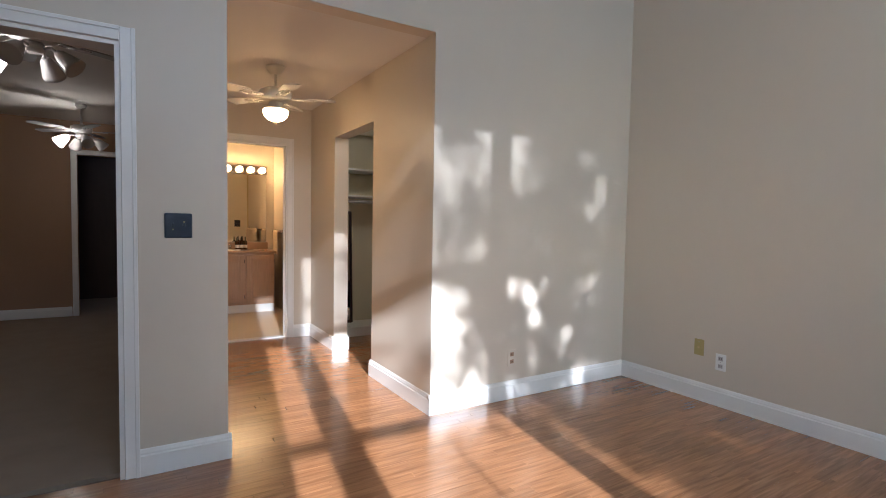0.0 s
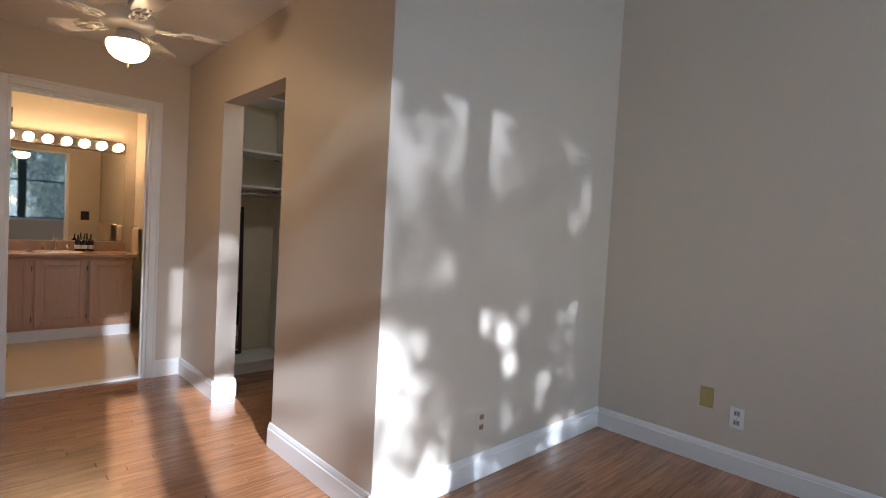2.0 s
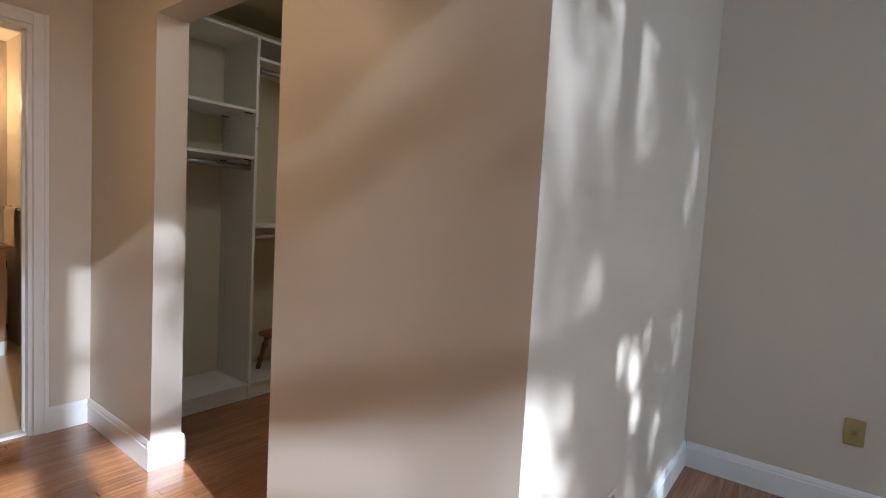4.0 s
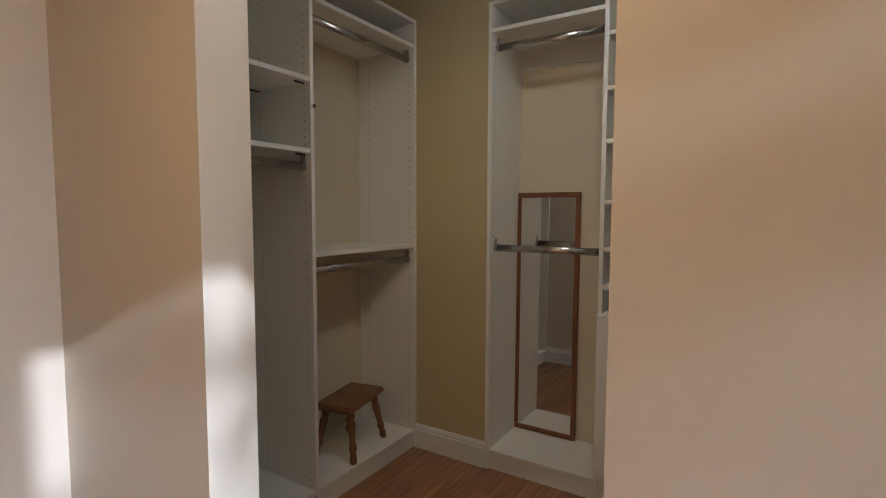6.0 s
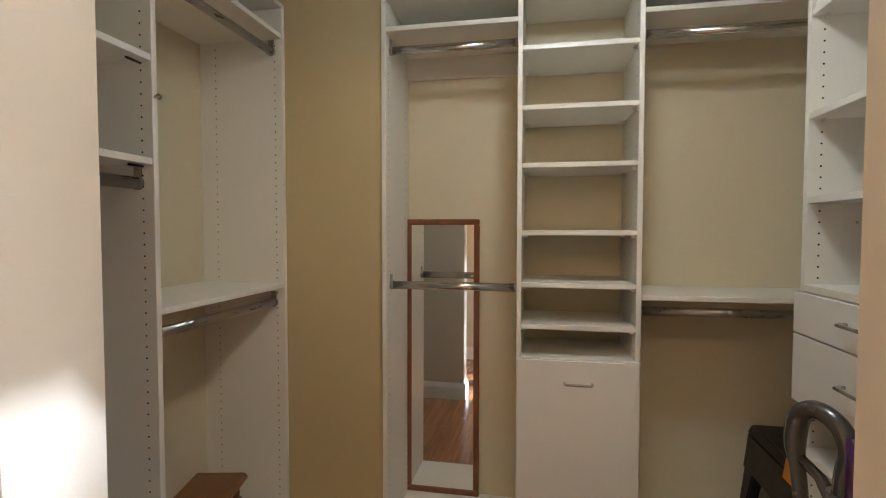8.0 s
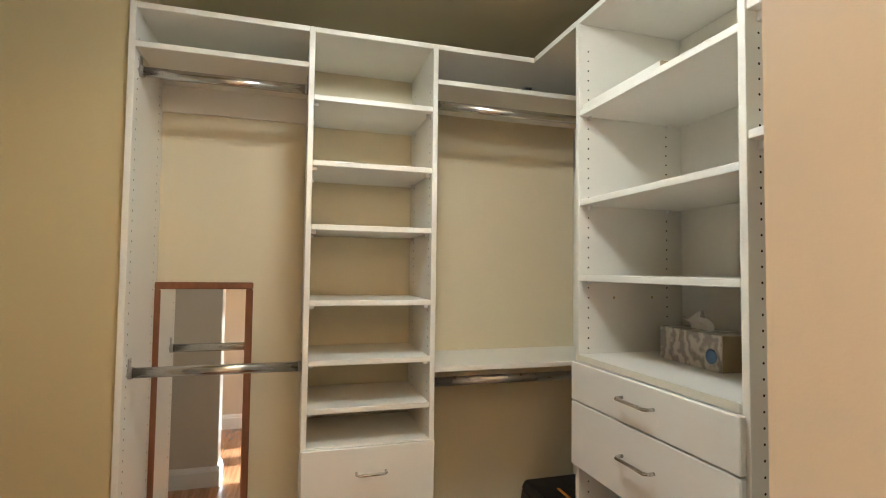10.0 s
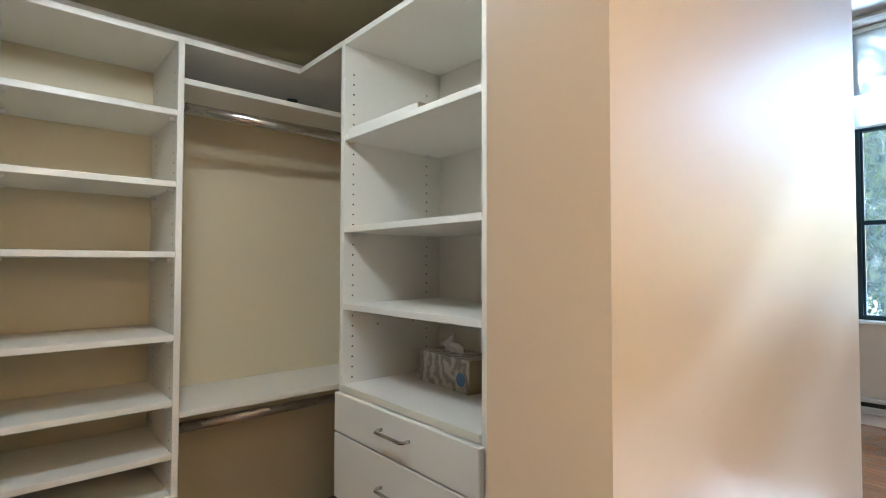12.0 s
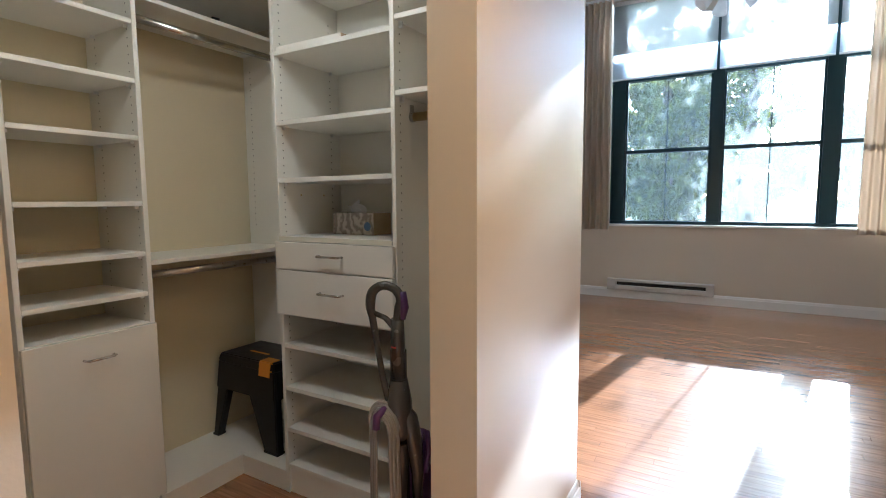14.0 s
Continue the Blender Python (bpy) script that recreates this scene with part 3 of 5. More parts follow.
sw = thing("switch_plate", -1.432, 0.0, 1.204, "dark metal two-gang switch plate on the wall", "light switch")
part("plate", boxed(-1.492, -1.372, -0.008, 0, 1.144, 1.264, bevel=0.004), SWITCH, sw)
for x in (-1.456, -1.408):
    t = part("toggle", boxed(x - 0.005, x + 0.005, -0.022, -0.008, 1.198, 1.216, bevel=0.002), SWITCH, sw, "dark toggle lever")
for x, z in ((-1.456, 1.186), (-1.408, 1.222)):
    part("screw", boxed(x - 0.003, x + 0.003, -0.0095, -0.008, z - 0.003, z + 0.003, bevel=0.001), BRASS, sw)


# ---- ceiling fans ----
def ceiling_fan(x, y, ceiling, drop, label, blades, first, radius, kit, body=None, blade_mat=None, scale=1.0):
    body, blade_mat = body or FAN_WHITE, blade_mat or FAN_WHITE
    f = thing("ceiling_fan", x, y, ceiling, label, "ceiling fan")
    q = scale
    part("canopy", tube(bmesh.new(), [(x, y, ceiling), (x, y, ceiling - 0.02 * q), (x, y, ceiling - 0.055 * q), (x, y, ceiling - 0.062 * q)], [0.068 * q, 0.068 * q, 0.045 * q, 0.02 * q], 24), body, f)
    part("downrod", tube(bmesh.new(), [(x, y, ceiling - 0.06 * q), (x, y, ceiling - drop)], 0.011, 10), body, f)
    zt = ceiling - drop
    motor = [(0.03, 0.0), (0.085, -0.012), (0.118, -0.03), (0.122, -0.06), (0.122, -0.085), (0.105, -0.10), (0.06, -0.115)]
    part("motor", tube(bmesh.new(), [(x, y, zt + h * q) for _, h in motor], [r * q for r, _ in motor], 32), body, f)
    zb = zt - 0.078 * q
    for k in range(blades):
        a = radians(first + 360 / blades * k)
        turn = Matrix.Translation((x, y, zb)) @ Matrix.Rotation(a, 4, "Z") @ Matrix.Rotation(radians(7), 4, "X")
        bm = bmesh.new()
        outline = [(0.235, 0.048), (0.30, 0.058), (0.45, 0.066), (radius / q - 0.05, 0.066), (radius / q - 0.015, 0.052), (radius / q, 0.02)]
        pts = [(u * q, w * q) for u, w in outline] + [(u * q, -w * q) for u, w in reversed(outline)]
        lo = [bm.verts.new((u, w, 0)) for u, w in pts]
        hi = [bm.verts.new((u, w, 0.007)) for u, w in pts]
        bm.faces.new(lo[::-1])
        bm.faces.new(hi)
        for i in range(len(pts)):
            bm.faces.new((lo[i], lo[(i + 1) % len(pts)], hi[(i + 1) % len(pts)], hi[i]))
        bmesh.ops.transform(bm, matrix=turn, verts=bm.verts[:])
        part("blade", bm, blade_mat, f)
        bm = bmesh.new()
        for s in (-1, 1):
            scroll = [(0.10 * q, 0.012 * s * q, -0.004), (0.14 * q, 0.03 * s * q, -0.006), (0.18 * q, 0.036 * s * q, -0.006), (0.215 * q, 0.02 * s * q, -0.006),
                      (0.205 * q, 0.003 * s * q, -0.006), (0.18 * q, 0.01 * s * q, -0.006), (0.19 * q, 0.024 * s * q, -0.006), (0.235 * q, 0.036 * s * q, -0.005), (0.285 * q, 0.022 * s * q, -0.004)]
            tube(bm, scroll, 0.0055 * q, 6)
        tube(bm, [(0.09 * q, 0, -0.004), (0.29 * q, 0, -0.004)], 0.006 * q, 6)
        bmesh.ops.transform(bm, matrix=turn, verts=bm.verts[:])
        part("blade_iron", bm, body, f)
    zk = zt - 0.115 * q
    if kit == "dome":
        fit = [(0.05, 0.0), (0.055, -0.03), (0.062, -0.04), (0.09, -0.052), (0.092, -0.062)]
        part("light_fitter", tube(bmesh.new(), [(x, y, zk + h) for _, h in fit], [r for r, _ in fit], 24), body, f)
        prof = [(0.090, -0.056), (0.094, -0.066), (0.092, -0.085), (0.080, -0.112), (0.058, -0.132), (0.030, -0.143), (0.006, -0.146)]
        part("globe", tube(bmesh.new(), [(x, y, zk + h) for _, h in prof], [r for r, _ in prof], 28), GLOBE, f, "glowing frosted glass dome")
        bm = tube(bmesh.new(), [(x, y, zk - 0.146), (x, y, zk - 0.160)], 0.006, 8)
        part("finial", tube(bm, [(x + 0.004, y, zk - 0.158), (x + 0.004, y, zk - 0.176)], 0.003, 6), BRASS, f)
    else:
        part("light_fitter", tube(bmesh.new(), [(x, y, zk), (x, y, zk - 0.04), (x, y, zk - 0.055)], [0.05, 0.055, 0.03], 20), body, f)
        for k, lit in enumerate(kit):
            a = radians(first + 20 + 360 / len(kit) * k)
            d = Vector((math.cos(a), math.sin(a), 0))
            p = Vector((x, y, zk - 0.03))
            arm = part("arm", tube(bmesh.new(), [p + d * 0.04, p + d * 0.09 + Vector((0, 0, 0.005)), p + d * 0.12 - Vector((0, 0, 0.02))], 0.009, 8), body, f)
            way = (d * 0.75 - Vector((0, 0, 0.66))).normalized()
            s = p + d * 0.115 - Vector((0, 0, 0.015))
            prof = [(0.018, 0), (0.032, 0.02), (0.044, 0.06), (0.056, 0.105), (0.060, 0.125)]
            part("glass_shade", tube(bmesh.new(), [s + way * h for _, h in prof], [r for r, _ in prof], 18), (FROSTED, SHADE_LIT, WHITE_GLASS)[lit], arm)
    return f


ceiling_fan(-0.678, 1.29, H_LOW, 0.16, "white five-blade ceiling fan with a lit glass dome", 5, -16, 0.455, "dome")
ceiling_fan(-2.08, 0.80, H_LOW, 0.13, "grey ceiling fan with glass shades in the dim room", 5, -40, 0.60, (0, 0, 1, 0), FROSTED, BLADE_DARK)
ceiling_fan(-2.1, 3.80, H_LOW, 0.21, "grey ceiling fan with glass shades further into the dim room", 5, 0, 0.50, (0, 0, 1, 0), FROSTED, BLADE_DARK, 0.8)
ceiling_fan(-0.42, -2.75, H_HIGH, 0.88, "white ceiling fan with glass shades before the window", 5, -1, 0.64, (2, 2, 2, 2))

# ---- closet shelving ----
T = 0.019
EF, SF, NF = 1.488, 0.53, 2.328     # fronts of the three runs
EB, SB, NB = XE - 0.004, 0.124, 2.716
TOP = 2.262
PLINTH = 0.10


def pin_holes(bm, plane, where, along, z0, z1):
    """Rows of small round holes on a panel's face: plane 'x' or 'y' at where, at the two places along it."""
    n = int((z1 - z0) / 0.032)
    for a in along:
        for i in range(n):
            z = z0 + i * 0.032
            c = Vector((where, a, z)) if plane == "x" else Vector((a, where, z))
            u = Vector((0, 1, 0)) if plane == "x" else Vector((1, 0, 0))
            bm.faces.new(ring(bm, c, u, Vector((0, 0, 1)), 0.0031, 6))


def panel(unit, x0, x1, y0, y1, z0=0.0, z1=TOP, holes=()):
    p = part("side_panel", boxed(x0, x1, y0, y1, z0, z1, bevel=0.0015), MELAMINE, unit)
    if holes:
        bm = bmesh.new()
        for plane, where, along in holes:
            pin_holes(bm, plane, where, along, z0 + 0.14, z1 - 0.06)
        tagged(part("pin_holes", bm, HOLE, p), "rows of small dark shelf-pin holes", kind="stuff")
    return p


def shelf(unit, x0, x1, y0, y1, z, name="shelf"):
    """A shelf with its top at z."""
    return part(name, boxed(x0, x1, y0, y1, z - T, z, bevel=0.0015), MELAMINE, unit)


def rod(unit, p, q, material=CHROME):
    """An oval hanging rod in two end cups."""
    p, q = Vector(p), Vector(q)
    d = (q - p).normalized()
    bm = tube(bmesh.new(), [p, q], 0.0125, 14)
    for v in bm.verts:
        v.co.z = p.z + (v.co.z - p.z) * 1.35
    r = part("hanging_rod", bm, material, unit, "oval metal hanging rod")
    for e, s in ((p, 1), (q, -1)):
        bm = tube(bmesh.new(), [e, e + d * s * 0.012], 0.019, 14)
        box(bm, *sorted((e.x - abs(d.y) * 0.012, e.x + abs(d.y) * 0.012 + abs(d.x) * s * 0.004)), *sorted((e.y - abs(d.x) * 0.012, e.y + abs(d.x) * 0.012 + abs(d.y) * s * 0.004)), e.z, e.z + 0.045)
        part("rod_cup", bm, STEEL, r, "metal rod cup")
    return r


def pull(front, a, b, out):
    """A bow handle between the two feet, standing out from the front along out."""
    a, b, out = Vector(a), Vector(b), Vector(out)
    d = (b - a).normalized()
    pts = [a, a + out * 0.018, a + out * 0.026 + d * 0.008, b + out * 0.026 - d * 0.008, b + out * 0.018, b]
    part("handle", tube(bmesh.new(), pts, 0.0048, 8), CHROME, front, "chrome bow handle")


# east run, hanging bay
P1, P2, P3 = 1.906, 1.367, 0.912
bay = thing("closet_hanging_bay", 1.67, (P1 + P2) / 2, 0, "white closet bay with two hanging rods", "closet unit", "closet shelving")
panel(bay, EF, EB, P1 - T, P1, holes=(("y", P1 - T - 0.0006, (EF + 0.035, EB - 0.06)),))
part("back_panel", boxed(EB - 0.008, EB, P2, P1 - T, PLINTH, TOP - T), BACKING, bay, "cream back panel")
shelf(bay, EF, EB - 0.008, P2, P1 - T, TOP, "top_shelf")
shelf(bay, EF, EB - 0.008, P2, P1 - T, 2.138)
part("rail", boxed(EB - 0.022, EB - 0.008, P2, P1 - T, 2.02, 2.119), MELAMINE, bay)
rod(bay, (EF + 0.06, P2, 2.062), (EF + 0.06, P1 - T, 2.062))
rod(bay, (EF + 0.06, P2, 1.105), (EF + 0.06, P1 - T, 1.105))
shelf(bay, EF + 0.004, EB - 0.008, P2, P1 - T, PLINTH, "bottom_shelf")
part("plinth", boxed(EF + 0.012, EF + 0.028, P2, P1, 0, PLINTH - T, bevel=0.001), MELAMINE, bay)

# east run, shelf tower
tower = thing("closet_shelf_tower", 1.67, (P2 + P3) / 2, 0, "white shelf tower with open shelves and a tilt-out hamper door", "closet unit", "closet shelving")
panel(tower, EF, EB, P2 - T, P2, holes=(("y", P2 - T - 0.0006, (EF + 0.035, EB - 0.08)), ("y", P2 + 0.0006, (EF + 0.035, EB - 0.08))))
panel(tower, EF, EB, P3, P3 + T, holes=(("y", P3 + T + 0.0006, (EF + 0.035, EB - 0.08)), ("y", P3 - 0.0006, (EF + 0.035, EB - 0.08))))
part("back_panel", boxed(EB - 0.008, EB, P3 + T, P2 - T, PLINTH, TOP - T), BACKING, tower, "cream back panel")
shelf(tower, EF, EB - 0.008, P3 + T, P2 - T, TOP, "top_shelf")
for z in (2.030, 1.806, 1.588, 1.332, 1.132, 0.972):
    s = shelf(tower, EF + 0.002, EB - 0.012, P3 + T, P2 - T, z)
    bm = bmesh.new()
    for y in (P3 + T + 0.008, P2 - T - 0.008):
        for x in (EF + 0.035, EB - 0.08):
            box(bm, x - 0.004, x + 0.004, y - 0.008, y + 0.008, z - T - 0.012, z - T, 0.001)
    tagged(part("shelf_pins", bm, WHITE_PLASTIC, s), "small white shelf pins", kind="stuff")
shelf(tower, EF + 0.002, EB - 0.012, P3 + T, P2 - T, 0.846)
hamper = part("hamper_door", boxed(EF - 0.019, EF - 0.001, P3 + 0.003, P2 - 0.003, 0.115, 0.842, bevel=0.0025), GLOSS_WHITE, tower, "tall white hamper door")
pull(hamper, (EF - 0.019, 1.085, 0.758), (EF - 0.019, 1.185, 0.758), (-1, 0, 0))
part("plinth", boxed(EF + 0.012, EF + 0.028, P3, P2, 0, PLINTH, bevel=0.001), MELAMINE, tower)

# corner bay between the shelf tower and the drawer tower
Q1, Q2 = 1.187, 0.565
corner = thing("closet_corner_bay", 1.55, 0.45, 0, "white corner closet bay with shelves and two rods", "closet unit", "closet shelving")


def l_board(z, name, thick=T):
    bm = bmesh.new()
    pts = [(EF, P3), (EF, SF), (Q1, SF), (Q1, SB), (EB, SB), (EB, P3)]
    lo = [bm.verts.new((x, y, z - thick)) for x, y in pts]
    hi = [bm.verts.new((x, y, z)) for x, y in pts]
    bm.faces.new(lo[::-1])
    bm.faces.new(hi)
    for i in range(6):
        bm.faces.new((lo[i], lo[(i + 1) % 6], hi[(i + 1) % 6], hi[i]))
    bmesh.ops.triangulate(bm, faces=[f for f in bm.faces if len(f.verts) > 4])
    part(name, bm, MELAMINE, corner)


l_board(TOP, "top_shelf")
shelf(corner, EF + 0.002, EB, SB, P3, 2.135)
shelf(corner, EF + 0.002, EB, SB, P3, 1.094, "middle_shelf")
part("back_panel", boxed(EB - 0.008, EB, SB, P3, PLINTH, 1.075), BACKING, corner, "cream back panel")
part("back_panel", boxed(EB - 0.008, EB, SB, P3, 1.094, 2.116), BACKING, corner, "cream back panel")
part("back_panel", boxed(Q1, EB - 0.008, SB, SB + 0.008, PLINTH, 1.075), BACKING, corner, "cream back panel")
part("back_panel", boxed(Q1, EB - 0.008, SB, SB + 0.008, 1.094, 2.116), BACKING, corner, "cream back panel")
part("end_panel", boxed(EF + 0.02, EB - 0.008, SB + 0.008, SB + 0.024, PLINTH, 1.075), MELAMINE, corner)
p = part("end_panel", boxed(EF + 0.05, EB - 0.008, SB + 0.008, SB + 0.024, 1.094, 2.116), MELAMINE, corner)
bm = bmesh.new()
pin_holes(bm, "y", SB + 0.0246, (EF + 0.08, EB - 0.06), 1.2, 2.08)
tagged(part("pin_holes", bm, HOLE, p), "rows of small dark shelf-pin holes", kind="stuff")
rod(corner, (EF + 0.06, SB + 0.024, 2.058), (EF + 0.06, P3, 2.058))
rod(corner, (EF + 0.06, SB + 0.024, 1.028), (EF + 0.06, P3, 1.028), STEEL)
l_board(PLINTH, "bottom_shelf")
bm = box(bmesh.new(), EF + 0.004, EF + 0.02, SF - 0.02, P3, 0, PLINTH - T)
box(bm, Q1, EF + 0.004, SF - 0.02, SF - 0.004, 0, PLINTH - T)
part("plinth", bm, MELAMINE, corner)

# south run, drawer tower
tower = thing("closet_drawer_tower", (Q1 + Q2) / 2, 0.33, 0, "white drawer tower with adjustable shelves and two drawers", "closet unit", "closet shelving")
panel(tower, Q1 - T, Q1, SB, SF, holes=(("x", Q1 - T - 0.0006, (SF - 0.035, SB + 0.07)),))
panel(tower, Q2 - T, Q2, SB, SF, holes=(("x", Q2 - T - 0.0006, (SF - 0.035, SB + 0.07)), ("x", Q2 + 0.0006, (SF - 0.035, SB + 0.07))))
part("back_panel", boxed(Q2, Q1 - T, SB, SB + 0.008, PLINTH, TOP - T), MELAMINE, tower)
shelf(tower, Q2, Q1 - T, SB + 0.008, SF, TOP, "top_shelf")
for z in (1.958, 1.668, 1.428, 1.178, 0.700, 0.504, 0.312, 0.14):
    s = shelf(tower, Q2, Q1 - T, SB + 0.01, SF - 0.002 if z != 1.178 else SF + 0.004, z)
    if z != 1.178:
        bm = bmesh.new()
        for x in (Q2 + 0.008, Q1 - T - 0.008):
            for y in (SF - 0.035, SB + 0.07):
                box(bm, x - 0.008, x + 0.008, y - 0.004, y + 0.004, z - T - 0.012, z - T, 0.001)
        tagged(part("shelf_pins", bm, WHITE_PLASTIC, s), "small white shelf pins", kind="stuff")
    else:
        part("edge_band", boxed(Q2, Q1 - T, SF + 0.004, SF + 0.006, z - T, z), EDGE, s, "cream edge band")
part("fixing_rail", boxed(Q2, Q1 - T, SB + 0.008, SB + 0.026, 2.02, 2.12, bevel=0.002), MELAMINE, tower)
part("screw", boxed(0.842, 0.85, SB + 0.026, SB + 0.028, 2.06, 2.068), HOLE, tower)
for z0, z1, zh in ((1.038, 1.156, 1.104), (0.838, 1.034, 0.950)):
    drawer = part("drawer", boxed(Q2 - 0.012, Q1 - 0.006, SF + 0.001, SF + 0.019, z0, z1, bevel=0.0025), GLOSS_WHITE, tower, "white slab drawer")
    pull(drawer, (0.800, SF + 0.019, zh), (0.922, SF + 0.019, zh), (0, 1, 0))
for y in (SF - 0.13, SB + 0.13):
    part("bolt_cap", boxed(Q1 - T - 0.002, Q1 - T, y - 0.004, y + 0.004, 1.352, 1.360, bevel=0.001), BRASS, tower)
part("plinth", boxed(Q2 - T, Q1, SF - 0.03, SF - 0.012, 0, 0.121), MELAMINE, tower)

# south run, hanging bay beside the opening
bay = thing("closet_hanging_bay", 0.35, 0.33, 0, "white closet bay with shelves above a hanging rod", "closet unit", "closet shelving")
panel(bay, WALL_T + 0.004, WALL_T + 0.004 + T, SB, SF - 0.04)
X0, X1 = WALL_T + 0.004 + T, Q2 - T
part("back_panel", boxed(X0, X1, SB, SB + 0.008, 0.0, TOP - T), MELAMINE, bay)
shelf(bay, X0, X1, SB + 0.008, SF, TOP, "top_shelf")
for z in (1.995, 1.728):
    s = shelf(bay, X0, X1, SB + 0.01, SF - 0.004, z)
    bm = bmesh.new()
    for y in (SF - 0.035, SB + 0.07):
        box(bm, X1 - 0.016, X1, y - 0.006, y + 0.006, z - T - 0.022, z - T, 0.002)
    tagged(part("shelf_pins", bm, WHITE_PLASTIC, s), "white shelf brackets", kind="stuff")
rod(bay, (X0, SF - 0.11, 1.645), (X1, SF - 0.11, 1.645), BRASS)

# north run, long hanging bay and double hanging bay
N1, N2 = 0.785, 1.50
bay = thing("closet_hanging_bay", 0.46, 2.52, 0, "white closet bay with shelves above a long hanging space", "closet unit", "closet shelving")
panel(bay, WALL_T + 0.004, WALL_T + 0.004 + T, NF, NB, holes=(("x", WALL_T + 0.005 + T, (NF + 0.035, NB - 0.08)),))
panel(bay, N1 - T, N1, NF, NB, holes=(("x", N1 - T - 0.0006, (NF + 0.035, NB - 0.08)), ("x", N1 + 0.0006, (NF + 0.035, NB - 0.08))))
part("back_panel", boxed(X0, N1 - T, NB - 0.008, NB, PLINTH, TOP - T), BACKING, bay, "cream back panel")
shelf(bay, X0, N1 - T, NF, NB - 0.008, TOP, "top_shelf")
for z in (1.815, 1.532):
    s = shelf(bay, X0, N1 - T, NF + 0.003, NB - 0.008, z)
    bm = bmesh.new()
    for y in (NF + 0.035, NB - 0.08):
        tube(bm, [(N1 - T - 0.05, y, z - T - 0.004), (N1 - T, y, z - T - 0.004)], 0.0035, 6)
    tagged(part("shelf_pins", bm, DARK_FRAME, s), "dark shelf pins", kind="stuff")
rod(bay, (X0, NF + 0.05, 1.463), (N1 - T, NF + 0.05, 1.463), STEEL)
shelf(bay, X0, N1 - T, NF, NB - 0.008, PLINTH, "bottom_shelf")
part("plinth", boxed(X0, N1, NF + 0.012, NF + 0.028, 0, PLINTH - T), MELAMINE, bay)
knob = part("valet_rod_knob", tube(bmesh.new(), [(N1 - T / 2, NF, 1.70), (N1 - T / 2, NF - 0.006, 1.70), (N1 - T / 2, NF - 0.012, 1.70), (N1 - T / 2, NF - 0.018, 1.70)], [0.005, 0.007, 0.010, 0.006], 12), CHROME, bay, "chrome valet rod knob")

bay = thing("closet_hanging_bay", 1.13, 2.52, 0, "white closet bay with double hanging rods and a stool", "closet unit", "closet shelving")
panel(bay, N2 - T, N2, NF, NB, holes=(("x", N2 - T - 0.0006, (NF + 0.035, NB - 0.08)),))
part("back_panel", boxed(N1, N2 - T, NB - 0.008, NB, PLINTH, TOP - T), BACKING, bay, "cream back panel")
shelf(bay, N1, N2 - T, NF, NB - 0.008, TOP, "top_shelf")
shelf(bay, N1, N2 - T, NF + 0.003, NB - 0.008, 2.138)
shelf(bay, N1, N2 - T, NF + 0.003, NB - 0.008, 1.110, "middle_shelf")
rod(bay, (N1, NF + 0.05, 2.07), (N2 - T, NF + 0.05, 2.07), STEEL)
rod(bay, (N1, NF + 0.05, 1.030), (N2 - T, NF + 0.05, 1.030), STEEL)
shelf(bay, N1, N2 - T, NF, NB - 0.008, PLINTH, "bottom_shelf")
part("plinth", boxed(N1, N2, NF + 0.012, NF + 0.028, 0, PLINTH - T), MELAMINE, bay)


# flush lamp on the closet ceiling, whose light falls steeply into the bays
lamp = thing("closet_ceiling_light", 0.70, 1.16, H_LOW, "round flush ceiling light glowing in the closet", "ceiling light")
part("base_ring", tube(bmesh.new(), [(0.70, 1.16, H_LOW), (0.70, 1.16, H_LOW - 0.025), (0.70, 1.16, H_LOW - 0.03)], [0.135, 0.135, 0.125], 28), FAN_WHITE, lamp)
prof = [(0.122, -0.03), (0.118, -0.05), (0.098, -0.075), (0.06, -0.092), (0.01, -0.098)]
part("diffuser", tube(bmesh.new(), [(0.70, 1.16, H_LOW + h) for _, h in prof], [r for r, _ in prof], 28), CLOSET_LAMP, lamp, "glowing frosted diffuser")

# ---- things in the closet ----
def leaning_mirror(base, turn, width, height, tilt, frame_mat, rail, label):
    """A framed mirror that stands on its foot and leans back; local x across, y back."""
    m = pose(*base, 0, 0, turn) @ Matrix.Rotation(radians(-tilt), 4, "X")
    ob = thing("leaning_mirror", *base, label, "mirror", turn=turn)
    def add(name, bm, material, label=""):
        bmesh.ops.transform(bm, matrix=m, verts=bm.verts[:])
        return part(name, bm, material, ob, label)
    w = width / 2
    for a, b, c, d in ((-w, w, 0, rail), (-w, w, height - rail, height), (-w, -w + rail, rail, height - rail), (w - rail, w, rail, height - rail)):
        add("frame_rail", boxed(a, b, -0.018, 0.0, c, d, bevel=0.004), frame_mat)
    add("backing", boxed(-w + 0.006, w - 0.006, -0.006, -0.001, 0.006, height - 0.006), CARD_BROWN)
    add("mirror_glass", boxed(-w + rail - 0.003, w - rail + 0.003, -0.011, -0.007, rail - 0.003, height - rail + 0.003), MIRROR, "silvered mirror glass")


leaning_mirror((1.822, 1.722, PLINTH), -90, 0.345, 1.282, 0.5, CHERRY, 0.026, "tall cherry-framed mirror leaning in the closet bay")
leaning_mirror((0.33, 2.62, PLINTH), 0, 0.30, 1.265, 3.0, DARK_FRAME, 0.03, "tall dark-framed mirror leaning in the closet")

